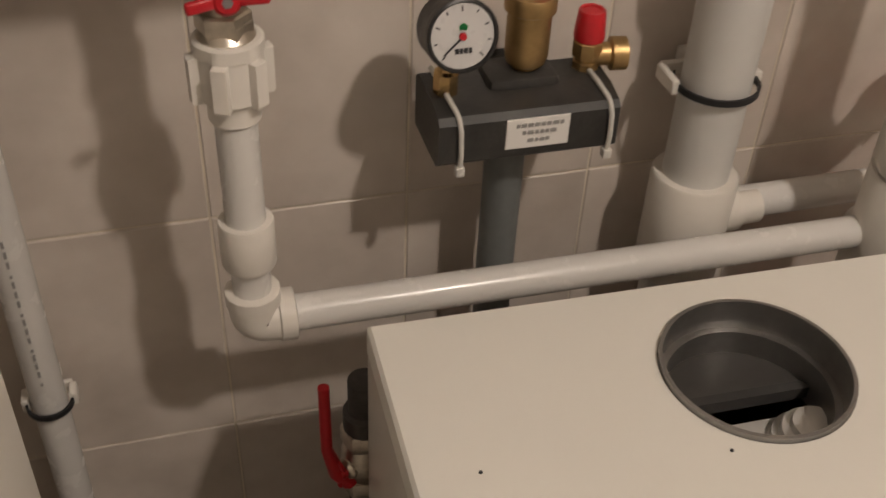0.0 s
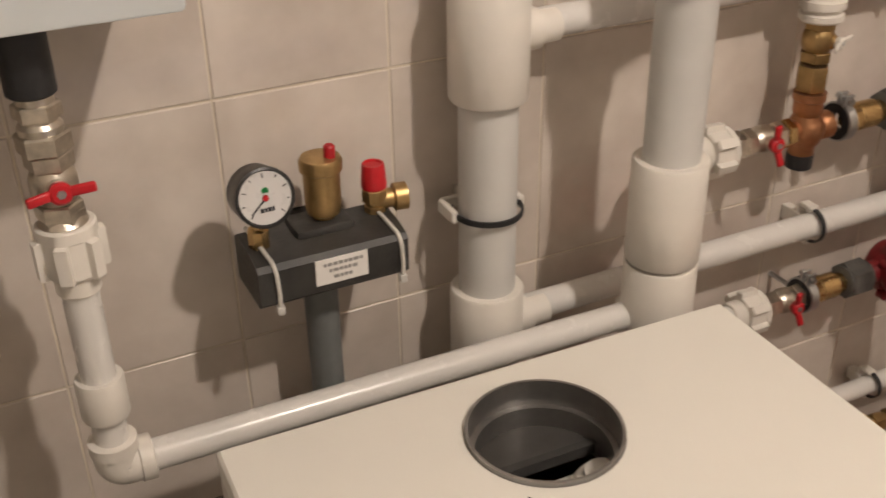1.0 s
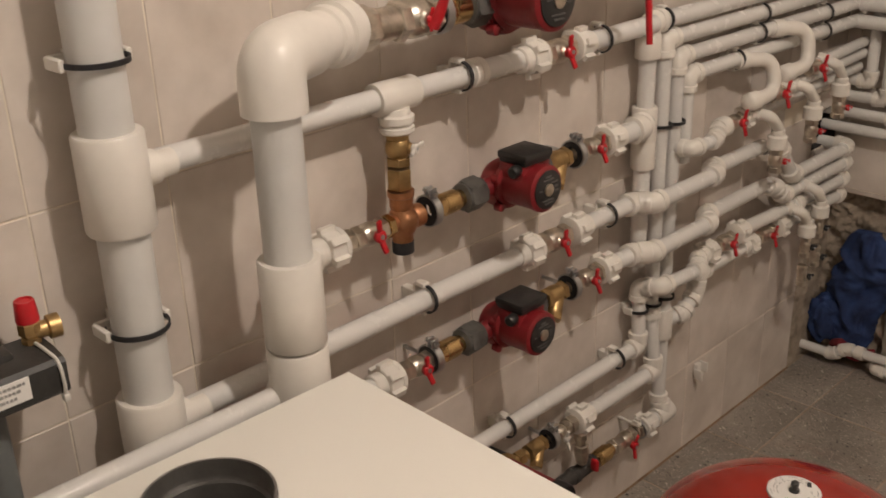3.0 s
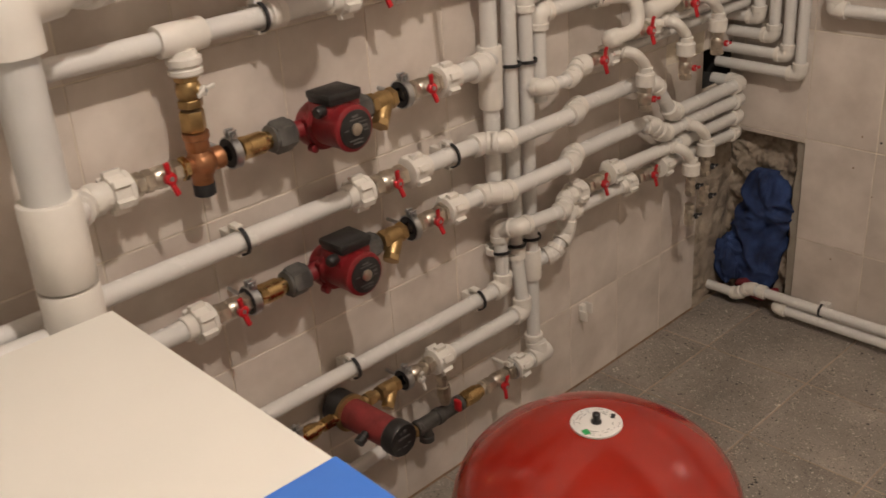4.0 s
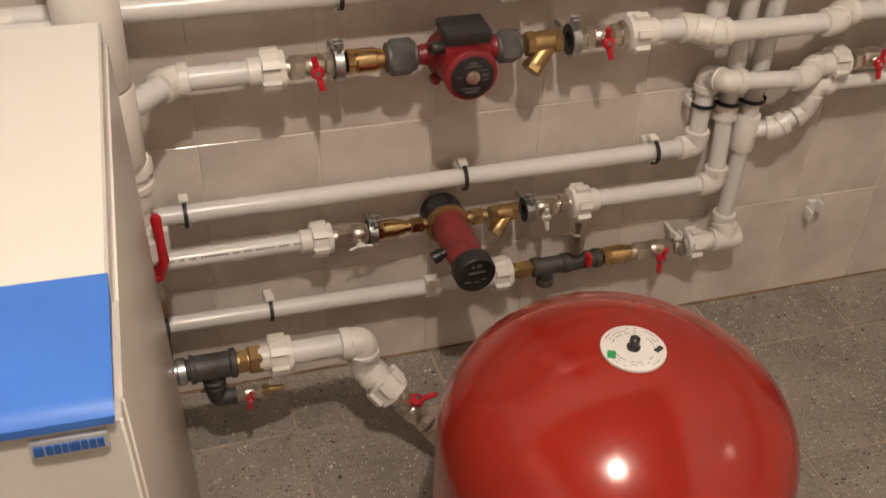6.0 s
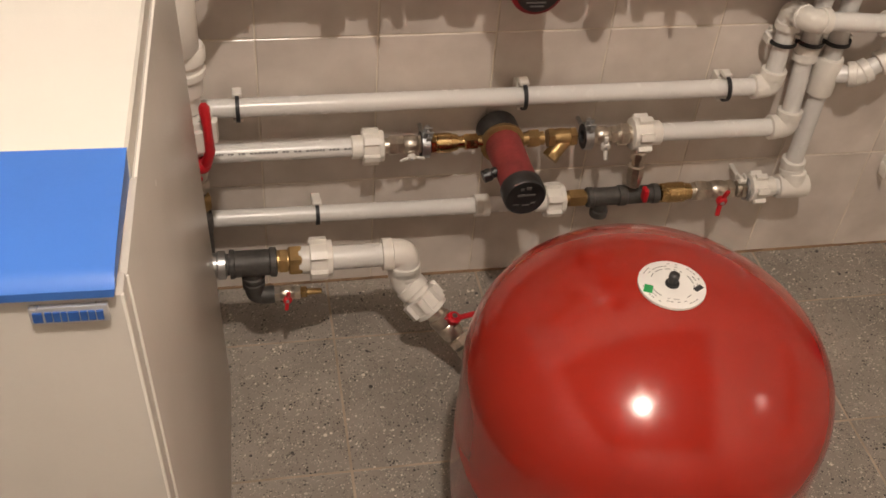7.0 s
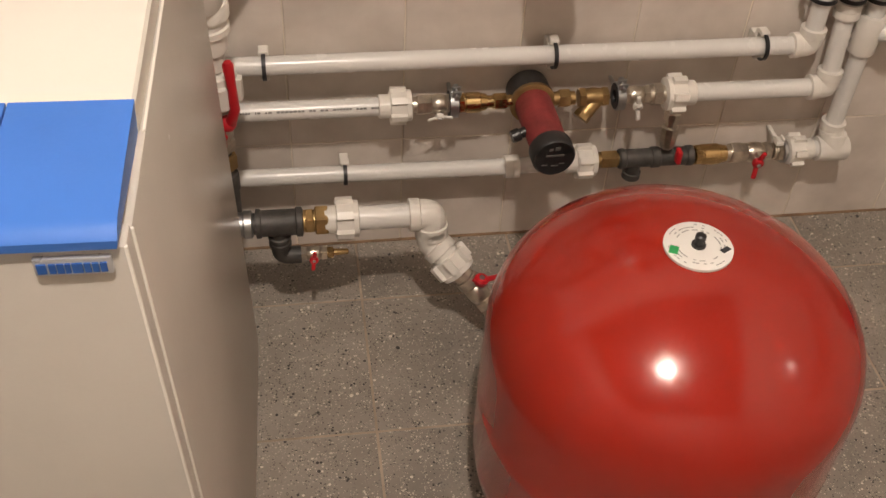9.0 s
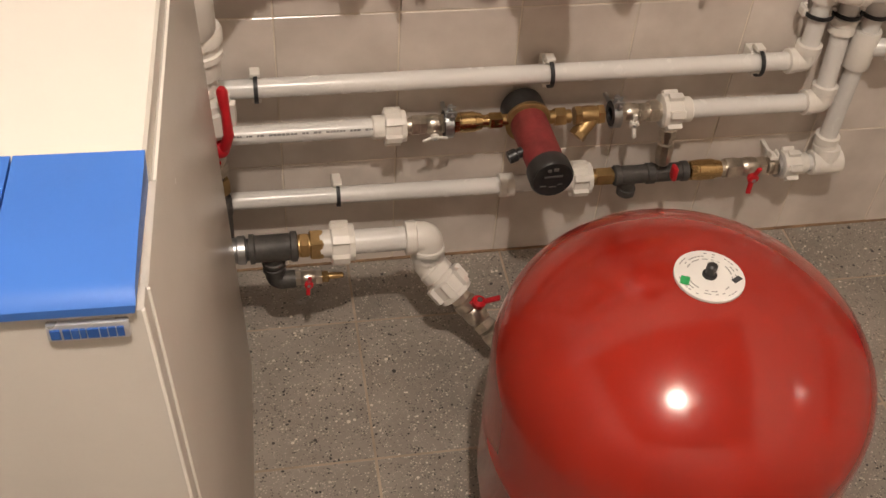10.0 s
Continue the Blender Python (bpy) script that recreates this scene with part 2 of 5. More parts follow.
part("grout_bed", bm, GROUT, wall_east, "cream grout joints", smooth=False)
wall_box("wall_west", (X_L - 0.15, Y_B, 0), (X_L, 0.0, CEIL), PLASTER, "plain plastered wall")
wall_box("wall_south", (X_L - 0.15, Y_B - 0.15, 0), (X_R + 0.3, Y_B, CEIL), PLASTER, "plain plastered wall")
single("ceiling", box(B(), (X_L - 0.15, Y_B - 0.15, CEIL), (X_R + 0.3, 0.2, CEIL + 0.1)), PLASTER, "plain pale plastered ceiling", "ceiling", kind="structure", smooth=False)
floor = thing("floor", (0, -1, 0), "dark grey speckled terrazzo-look floor tiles with sandy joints", "floor", kind="structure")
part("grout_bed", box(B(), (X_L - 0.15, Y_B - 0.15, -0.1), (X_R + 0.35, 0.2, -0.0016)), FLOOR_GROUT, floor, "sandy brown joints", smooth=False)


def rough_sheet(nu, nv, fn, amount, seed):
    bm = B()
    rows = []
    for i in range(nu + 1):
        row = []
        for j in range(nv + 1):
            p, n = fn(i / nu, j / nv)
            p, n = Vector(p), Vector(n)
            d = noise.noise(p * 22 + Vector((seed, 0, 0))) * 0.7 + noise.noise(p * 60 + Vector((0, seed, 0))) * 0.35 + noise.noise(p * 130 + Vector((0, 0, seed))) * 0.22
            d -= 0.5 * max(0.0, noise.noise(Vector((p.x * 14, p.y * 14, p.z * 42 + seed))) - 0.12)
            row.append(bm.verts.new(p + n * d * amount))
        rows.append(row)
    for i in range(nu):
        for j in range(nv):
            bm.faces.new((rows[i][j], rows[i + 1][j], rows[i + 1][j + 1], rows[i][j + 1]))
    return bm


# the broken corner: bare masonry on the north side and inside the niche
niche = thing("niche", (X_R, -0.12, 0), "broken-out wall niche with bare crumbling concrete", "niche", kind="structure")
part("bare_wall", rough_sheet(40, 80, lambda u, v: ((1.795 + u * 0.36, 0.004 + 0.012 * u, v * 0.56), (0, -1, 0)), 0.014, 3), CONCRETE, niche, sharp=60)
part("niche_back", rough_sheet(64, 96, lambda u, v: ((1.992, 0.05 - u * 0.34, -0.01 + v * 0.6), (-1, 0, 0)), 0.03, 8), CONCRETE, niche, sharp=60)
part("niche_side", rough_sheet(16, 50, lambda u, v: ((X_R + 0.001 + u * 0.2, HOLE_Y - 0.006, v * 0.56), (0, 1, 0)), 0.016, 13), CONCRETE, niche, sharp=60)
part("niche_top", rough_sheet(16, 24, lambda u, v: ((X_R + 0.001 + u * 0.2, 0.03 - v * 0.3, HOLE_Z + 0.004), (0, 0, -1)), 0.016, 17), CONCRETE, niche, sharp=60)
bm = B()
prev = None
for k in range(41):
    v = k / 40
    wob = 0.008 * noise.noise(Vector((0.3, 2.0, v * 9.0))) + 0.004 * noise.noise(Vector((7.0, 1.0, v * 40.0)))
    ring_now = [bm.verts.new(c) for c in ((X_R + 0.010, HOLE_Y + 0.001, v * 0.538), (X_R + 0.011, HOLE_Y + 0.030 + wob, v * 0.538), (X_R + 0.07, HOLE_Y + 0.034 + wob, v * 0.538), (X_R + 0.07, HOLE_Y + 0.001, v * 0.538))]
    if prev:
        for j in range(4):
            bm.faces.new((prev[j], prev[(j + 1) % 4], ring_now[(j + 1) % 4], ring_now[j]))
    prev = ring_now
part("cement_border", bm, CEMENT, niche, "smooth grey cement edge", sharp=40)
bm = box(B(), (X_L, -0.005, -0.001), (1.80, 0.004, 0.0025), 0.001)
box(bm, (X_R - 0.008, Y_B, -0.001), (X_R + 0.004, HOLE_Y, 0.0035), 0.001)
part("wall_joint", bm, SAND, floor, "rusty brown mortar joint along the wall", smooth=False)
# Near-black sheets line the hole and paint its shade.
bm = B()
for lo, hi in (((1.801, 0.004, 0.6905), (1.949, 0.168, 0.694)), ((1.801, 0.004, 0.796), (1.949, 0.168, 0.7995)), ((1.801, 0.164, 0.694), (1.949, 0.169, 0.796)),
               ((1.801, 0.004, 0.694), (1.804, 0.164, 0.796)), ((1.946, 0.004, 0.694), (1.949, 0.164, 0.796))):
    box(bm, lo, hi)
part("opening_shade", bm, INNER_DARK, niche, "dark sheets lining the wall hole above the niche as its shade", smooth=False)


# ---- fittings ----
def V(x, y, z):
    return Vector((x, y, z))


def run(name, pts, r, label, group="heating pipes", pipe_mat=None, corner=0.9, ends=(), fit_scale=1.32, category="pipe", bend=0.0):
    """A welded plastic pipe along pts: straight lengths, and a moulded elbow at every corner."""
    pts = [Vector(p) for p in pts]
    root = thing(name, pts[0], label, category, group)
    f = r * fit_scale
    if bend:
        part("bent_pipe", sweep(B(), rounded(pts, bend, 9), r, 18), FIT, root, sharp=60)
        for a, b in ((pts[0], pts[1]), (pts[-1], pts[-2])):
            d = (b - a).normalized()
            part("socket", lathe(B(), a, d, [(0, r * 1.18), (0.002, r * 1.27), (r * 1.6, r * 1.27), (r * 1.7, r * 1.1)], 20), FIT, root)
        if "capped" in label:
            d = (pts[-1] - pts[-2]).normalized()
            part("end_cap", lathe(B(), pts[-1], d, [(0, r * 1.27)] + [(r * 0.75 * math.sin(k * 0.26), r * 1.27 * math.cos(k * 0.26)) for k in range(1, 6)] + [(r * 0.76, 0.0)], 20), FIT, root)
        return root
    reach = [0.0] * len(pts)
    for i in range(1, len(pts) - 1):
        d1, d2 = (pts[i] - pts[i - 1]).normalized(), (pts[i + 1] - pts[i]).normalized()
        ang = d1.angle(d2)
        t = min(r * 1.25 * math.tan(ang / 2) + r * 0.25, (pts[i] - pts[i - 1]).length * 0.45, (pts[i + 1] - pts[i]).length * 0.45)
        reach[i] = t
        arc = rounded([pts[i] - d1 * t, pts[i], pts[i] + d2 * t], r * 1.25, 7)
        bm = sweep(B(), arc, f * 0.97, 18)
        sock = r * 0.85
        lathe(bm, pts[i] - d1 * (t + sock * 0.75), d1, [(0, f * 0.96), (r * 0.06, f * 1.06), (sock, f * 1.06), (sock * 1.1, f * 0.98)], 18)
        lathe(bm, pts[i] + d2 * (t + sock * 0.75), -d2, [(0, f * 0.96), (r * 0.06, f * 1.06), (sock, f * 1.06), (sock * 1.1, f * 0.98)], 18)
        part("elbow", bm, FIT, root, "cream moulded elbow", sharp=50)
    for i in range(len(pts) - 1):
        d = (pts[i + 1] - pts[i]).normalized()
        a, b = pts[i] + d * reach[i], pts[i + 1] - d * reach[i + 1]
        if (b - a).length > 0.004:
            part("pipe", tube(B(), a, b, r, 22), pipe_mat or PIPE, root)
    return root


def sleeve(parent, p, d, length, r, name="coupling", material=None, label=""):
    """A moulded socket centred at p."""
    d = Vector(d).normalized()
    return part(name, lathe(B(), Vector(p) - d * length / 2, d, [(0, r * 0.95), (0.003, r), (length - 0.003, r), (length, r * 0.95)], 28),
                material or FIT, parent, label)


def tee(parent, p, d, length, r, branch, blen, br):
    d = Vector(d).normalized()
    bm = lathe(B(), Vector(p) - d * length / 2, d, [(0, r * 0.95), (0.003, r), (length - 0.003, r), (length, r * 0.95)], 24)
    lathe(bm, p, branch, [(0, br * 0.98), (blen - 0.003, br), (blen, br * 0.95)], 20)
    return part("tee", bm, FIT, parent, "cream moulded tee", sharp=45)


def hex_nut(bm, p, d, length, r, turn=0.3):
    return lathe(bm, p, d, [(0, r * 0.93), (length * 0.1, r), (length * 0.9, r), (length, r * 0.93)], 6, turn)


def ring(bm, p, d, r_in, r_out, width, seg=28):
    p = Vector(p)
    d, u, v = base_of(d)
    prof = [(-width / 2, r_in), (-width / 2, r_out), (width / 2, r_out), (width / 2, r_in)]
    rings = [[bm.verts.new(p + d * s + (u * math.cos(2 * math.pi * k / seg) + v * math.sin(2 * math.pi * k / seg)) * r) for k in range(seg)] for s, r in prof]
    for i in range(4):
        a, b = rings[i], rings[(i + 1) % 4]
        for k in range(seg):
            bm.faces.new((a[k], a[(k + 1) % seg], b[(k + 1) % seg], b[k]))
    return bm


def union_nut(p, d, r=0.031, length=0.042, flip=1, group="pipe unions", turn=0.2, shrink=0.9):
    """White plastic union: a wide ring nut with square lugs, and a collar towards the pipe."""
    p, d = Vector(p), Vector(d).normalized() * flip
    r, length = r * shrink, length * 0.84
    root = thing("pipe_union", p, "white plastic pipe union with a lugged ring nut", "pipe union", group)
    e, u, v = base_of(d)
    bm = B()
    rings = []
    lug = [k % 6 in (0, 1, 2) for k in range(36)]
    for t, low, high in ((0, 0.86, 1.12), (0.05, 0.92, 1.18), (0.74, 0.92, 1.18), (0.76, 0.95, 0.98), (0.97, 0.97, 0.97), (1.0, 0.90, 0.90)):
        ring_now = []
        for k in range(36):
            a = turn + (k + (-0.7 if k % 6 == 3 else 0.7 if k % 6 == 5 else 0)) * math.pi / 18
            rr = r * (high if lug[k] else low)
            ring_now.append(bm.verts.new(p + e * (t - 0.5) * length + (u * math.cos(a) + v * math.sin(a)) * rr))
        rings.append(ring_now)
    for a, b in zip(rings, rings[1:]):
        for k in range(36):
            bm.faces.new((a[k], a[(k + 1) % 36], b[(k + 1) % 36], b[k]))
    bm.faces.new(rings[0][::-1])
    bm.faces.new(rings[-1])
    part("ring_nut", bm, FIT, root, sharp=30)
    part("collar", lathe(B(), p - d * (length * 0.5 + 0.02), d, [(0, r * 0.68), (0.002, r * 0.74), (0.021, r * 0.74)], 24), FIT, root)
    return root


def butterfly(root, p, front, along, size, material, droop=0.25):
    """Small two-winged handle: hub, screw and two blades."""
    p, front, along = Vector(p), Vector(front).normalized(), Vector(along).normalized()
    side = front.cross(along)
    bm = lathe(B(), p, front, [(0, size * 0.2), (size * 0.1, size * 0.3), (size * 0.34, size * 0.32), (size * 0.42, size * 0.24)], 18)
    m = Matrix.Translation(p) @ Matrix((along, side, front)).transposed().to_4x4()
    for s in (1, -1):
        mm = m @ Matrix.Diagonal((s, s, 1, 1)) @ pose(0, 0, 0, 0, -14 * droop * 4, 0)
        box(bm, (size * 0.18, -size * 0.16, size * 0.12), (size * 0.98, size * 0.13, size * 0.3), size * 0.07, mm, 2)
    h = part("handle", bm, material, root, "butterfly handle", sharp=45)
    sc = part("screw", lathe(B(), p + front * size * 0.4, front, [(0, size * 0.14), (size * 0.06, size * 0.12)], 6), STEEL, h)
    return h


def ball_valve(p, d, length=0.075, r=0.021, front=(0, -1, 0.1), along=(0.25, 0, -1), handle=None, size=0.034, group="ball valves",
               label="nickel ball valve with a red butterfly handle", metal=None):
    p, d = Vector(p), Vector(d).normalized()
    root = thing("ball_valve", p, label, "valve", group)
    L = length
    bm = hex_nut(B(), p - d * L / 2, d, L * 0.24, r * 1.05)
    hex_nut(bm, p + d * L * 0.26, d, L * 0.24, r * 1.05)
    lathe(bm, p - d * L * 0.27, d, [(0, r * 0.8), (L * 0.1, r * 0.98), (L * 0.2, r * 1.03), (L * 0.36, r * 1.03), (L * 0.46, r * 0.95), (L * 0.54, r * 0.8)], 22)
    lathe(bm, p, front, [(0, r * 0.5), (r * 1.05, r * 0.5), (r * 1.2, r * 0.36)], 14)
    part("body", bm, metal or NICKEL, root, sharp=35)
    butterfly(root, p + Vector(front).normalized() * r * 1.1, front, along, size, handle or RED)
    return root


def fitting(p, d, profile, material, label, seg=20, name="pipe_fitting", group="metal pipe fittings", hexes=()):
    """A turned metal fitting, with hexagons of (start, length, radius)."""
    p, d = Vector(p), Vector(d).normalized()
    bm = lathe(B(), p, d, profile, seg)
    for s, length, r in hexes:
        hex_nut(bm, p + d * s, d, length, r)
    return single(name, bm, material, label, "pipe fitting", group, sharp=32)


def steel_clamp(p, d, r=0.024, ear=(0, -0.15, 1)):
    p = Vector(p)
    root = thing("hose_clamp", p, "zinc-plated steel pipe clamp with a rubber lining", "pipe clamp", "steel pipe clamps")
    part("lining", ring(B(), p, d, r * 0.58, r * 1.08, 0.016), BLACK, root, "black rubber lining")
    bm = ring(B(), p, d, r * 1.08, r * 1.2, 0.014)
    ear = Vector(ear).normalized()
    e, u = Vector(d).normalized(), None
    side = e.cross(ear)
    for s in (-1, 1):
        m = Matrix.Translation(p + side * s * 0.0055) @ Matrix((e, side, ear)).transposed().to_4x4()
        box(bm, (-0.008, -0.0016, r * 1.05), (0.008, 0.0016, r * 1.05 + 0.017), 0.0006, m, 1)
    part("band", bm, STEEL, root)
    q = p + ear * (r * 1.05 + 0.009)
    bm = lathe(B(), q - side * 0.014, side, [(0, 0.0052), (0.006, 0.0052), (0.0061, 0.003), (0.024, 0.003), (0.0241, 0.005), (0.028, 0.005)], 6)
    part("bolt", bm, STEEL, root)
    part("stud", tube(B(), p + V(0, r * 1.1, 0), V(p.x, 0.0, p.z), 0.004, 10), STEEL, root)
    return root


def wall_clip(p, d, r, off=None, group="pipe clips", normal=(0, 1, 0), reach=None):
    """White plastic saddle on the wall with a black strap over the pipe."""
    p, d, n = Vector(p), Vector(d).normalized(), Vector(normal)
    root = thing("pipe_clip", p, "white plastic pipe clip with a black rubber strap", "pipe clip", group)
    side = d.cross(n)
    gap = reach
    m = Matrix.Translation(p) @ Matrix((d, side, n)).transposed().to_4x4()
    bm = box(B(), (-0.008, -min(r * 0.55, 0.012), r * 0.78), (0.008, min(r * 0.55, 0.012), gap), 0.0015, m, 1)
    box(bm, (-0.0075, -r * 1.2, r * 0.92), (0.0075, r * 1.2, r * 0.92 + 0.006), 0.0015, m, 1)
    for s in (-1, 1):
        box(bm, (-0.008, s * r * 1.22 - 0.004, -r * 0.1), (0.008, s * r * 1.22 + 0.004, r * 0.95), 0.0015, m, 1)
    part("saddle", bm, FIT, root)
    pts = [p + side * (r * 1.1 * math.cos(a)) - n * (r * 1.12 * math.sin(a)) for a in [math.radians(k) for k in range(-35, 216, 14)]]
    bm = B()
    rows = []
    for q in pts:
        w = (q - p).normalized()
        rows.append([bm.verts.new(q + d * a + w * b) for a, b in ((-0.0034, 0), (0.0034, 0), (0.0034, 0.0026), (-0.0034, 0.0026))])
    for a, b in zip(rows, rows[1:]):
        for k in range(4):
            bm.faces.new((a[k], a[(k + 1) % 4], b[(k + 1) % 4], b[k]))
    bm.faces.new(rows[0][::-1])
    bm.faces.new(rows[-1])
    part("strap", bm, BLACK, root, "black strap")
    return root


def circulator(p, s=1.0, label="red wet-rotor circulation pump with a black terminal box", disc_label="black round nameplate", left=0.085, right=0.085):
    """Wet-rotor pump with its flow along x at p, motor towards the room."""
    x, y, z = p
    root = thing("circulation_pump", p, label, "pump", "circulation pumps")
    bm = lathe(B(), V(x, y + 0.035 * s, z - 0.004 * s), (0, -1, 0), [(0, 0.02 * s), (0.004 * s, 0.040 * s), (0.018 * s, 0.049 * s), (0.045 * s, 0.051 * s), (0.053 * s, 0.049 * s)], 30)
    lathe(bm, V(x - left * s, y, z), (1, 0, 0), [(0, 0.022 * s), (0.012 * s, 0.022 * s), (0.018 * s, 0.017 * s), (0.05 * s, 0.022 * s), (left * s, 0.035 * s)], 22)
    lathe(bm, V(x + right * s, y, z), (-1, 0, 0), [(0, 0.022 * s), (0.012 * s, 0.022 * s), (0.018 * s, 0.017 * s), (0.05 * s, 0.022 * s), (right * s, 0.035 * s)], 22)
    part("pump_housing", bm, RED_PUMP, root, "cast red housing", sharp=40)
    bm = lathe(B(), V(x, y - 0.018 * s, z + 0.008 * s), (0, -1, 0), [(0, 0.052 * s), (0.012 * s, 0.054 * s), (0.016 * s, 0.047 * s), (0.072 * s, 0.046 * s), (0.081 * s, 0.048 * s), (0.090 * s, 0.047 * s), (0.094 * s, 0.041 * s)], 32)
    box(bm, (x - 0.042 * s, y - 0.084 * s, z + 0.012 * s), (x + 0.042 * s, y - 0.022 * s, z + 0.058 * s), 0.006 * s)
    for ax, az in ((-0.038, -0.04), (0.038, -0.04), (-0.045, 0.02), (0.045, 0.02)):
        lathe(bm, V(x + ax * s, y - 0.012 * s, z + az * s), (0, -1, 0), [(0, 0.009 * s), (0.016 * s, 0.009 * s), (0.018 * s, 0.006 * s)], 10)
    motor = part("motor", bm, RED_PUMP, root, "red motor can", sharp=40)
    fy = y - 0.112 * s
    plate = part("nameplate", lathe(B(), V(x, fy + 0.001, z + 0.008 * s), (0, -1, 0), [(0, 0.039 * s), (0.003 * s, 0.039 * s), (0.004 * s, 0.037 * s)], 32), BLACK_CASE, root, disc_label)
    part("screw", lathe(B(), V(x, fy - 0.002 * s, z + 0.008 * s), (0, -1, 0), [(0, 0.0125 * s), (0.004 * s, 0.0125 * s), (0.005 * s, 0.009 * s)], 24), NICKEL, plate, "round vent screw")
    bm = B()
    for k, (dx, dz, w, h) in enumerate(((-0.001, 0.027, 0.016, 0.004), (0, 0.0205, 0.03, 0.0025), (0.022, 0.003, 0.012, 0.005), (0.023, -0.006, 0.012, 0.003),
                                      (-0.024, 0.002, 0.01, 0.0022), (-0.002, -0.021, 0.034, 0.0025), (0, -0.028, 0.024, 0.0028), (0.017, 0.0125, 0.02, 0.002))):
        box(bm, (x + (dx - w / 2) * s, fy - 0.0040 * s, z + (dz - h / 2 + 0.008) * s), (x + (dx + w / 2) * s, fy - 0.0028 * s, z + (dz + h / 2 + 0.008) * s))
    part("print", bm, INK_DIM, plate, "grey print bars", smooth=False)
    bm = box(B(), (x - 0.040 * s, y - 0.090 * s, z + 0.056 * s), (x + 0.039 * s, y - 0.020 * s, z + 0.074 * s), 0.005 * s)
    box(bm, (x - 0.042 * s, y - 0.092 * s, z + 0.064 * s), (x + 0.041 * s, y - 0.018 * s, z + 0.080 * s), 0.004 * s)
    tb = part("terminal_box", bm, BLACK_CASE, root, "black terminal box")
    part("cable_gland", lathe(B(), V(x - 0.042 * s, y - 0.072 * s, z + 0.05 * s), (-1, -0.25, 0), [(0, 0.011 * s), (0.008 * s, 0.012 * s), (0.02 * s, 0.012 * s), (0.024 * s, 0.009 * s)], 12), BLACK_CASE, tb, "black cable gland")
    return root


def pump_nut(p, d, r=0.03, length=0.036):
    p, d = Vector(p), Vector(d).normalized()
    root = thing("pump_union", p, "grey cast-iron pump union nut", "pipe union", "pump union nuts")
    part("nut", hex_nut(B(), p - d * length / 2, d, length, r), NUT_GREY, root, sharp=30)
    part("shoulder", lathe(B(), p - d * (length / 2 + 0.008), d, [(0, r * 0.6), (0.003, r * 0.8), (length + 0.013, r * 0.8), (length + 0.016, r * 0.6)], 22), NUT_GREY, root)
    return root


def y_strainer(p, d, s=1.0, side=(0.0, -0.45, -0.9)):
    p, d = Vector(p), Vector(d).normalized()
    root = thing("y_strainer", p, "brass Y strainer with a slanting filter leg", "strainer", "brass strainers")
    L = 0.062 * s
    bm = hex_nut(B(), p - d * L / 2, d, 0.014 * s, 0.021 * s)
    hex_nut(bm, p + d * (L / 2 - 0.014 * s), d, 0.014 * s, 0.021 * s)
    lathe(bm, p - d * L * 0.4, d, [(0, 0.017 * s), (L * 0.4, 0.02 * s), (L * 0.8, 0.017 * s)], 20)
    leg = (Vector(side) - d * 0.85).normalized()
    lathe(bm, p + d * 0.012 * s, leg, [(0, 0.016 * s), (0.046 * s, 0.0165 * s)], 20)
    part("body", bm, BRASS_DULL, root, sharp=35)
    part("filter_cap", hex_nut(B(), p + d * 0.012 * s + leg * 0.044 * s, leg, 0.014 * s, 0.018 * s), BRASS_DULL, root, "hexagonal brass cap", sharp=30)
    return root


# ---- lamp ----
lamp = thing("ceiling_lamp", (LAMP[0], LAMP[1], CEIL), "round white glass ceiling lamp", "lamp")
part("base", lathe(B(), (LAMP[0], LAMP[1], CEIL), (0, 0, -1), [(0, 0.05), (0.02, 0.05), (0.025, 0.03), (0.05, 0.024)], 24), WHITE, lamp)
part("globe", lathe(B(), (LAMP[0], LAMP[1], LAMP[2] + 0.05), (0, 0, -1), [(0, 0.02), (0.012, 0.036), (0.035, 0.05), (0.06, 0.052), (0.085, 0.04), (0.1, 0.018), (0.104, 0.004)], 24), LAMP_GLASS, lamp, "glowing lamp glass")

# ---- boiler ----
BX0, BX1, BY0, BY1, BT = -0.695, -0.100, -0.90, -0.253, 0.905
FC, FR = (-0.401, -0.366), 0.0785
boiler = thing("boiler", ((BX0 + BX1) / 2, -0.58, 0), "beige enamelled floor-standing boiler with a blue front cover", "boiler")
# the sheet-metal side stands out a little towards the foot
def flare(bm):
    for w in bm.verts:
        if w.co.x > -0.3:
            w.co.x += 0.027 * (1 - w.co.z / BT)
    return bm


# top plate with the flue opening cut through
bm = B()
SEG = 48
inner = [(FC[0] + FR * math.cos(2 * math.pi * k / SEG), FC[1] + FR * math.sin(2 * math.pi * k / SEG)) for k in range(SEG)]
x0, x1, y0, y1 = BX0, BX1 - 0.004, -0.762, BY1


def to_edge(a):
    c, s = math.cos(a), math.sin(a)
    t = min(((x1 if c > 0 else x0) - FC[0]) / c if abs(c) > 1e-6 else 9, ((y1 if s > 0 else y0) - FC[1]) / s if abs(s) > 1e-6 else 9)
    return FC[0] + t * c, FC[1] + t * s


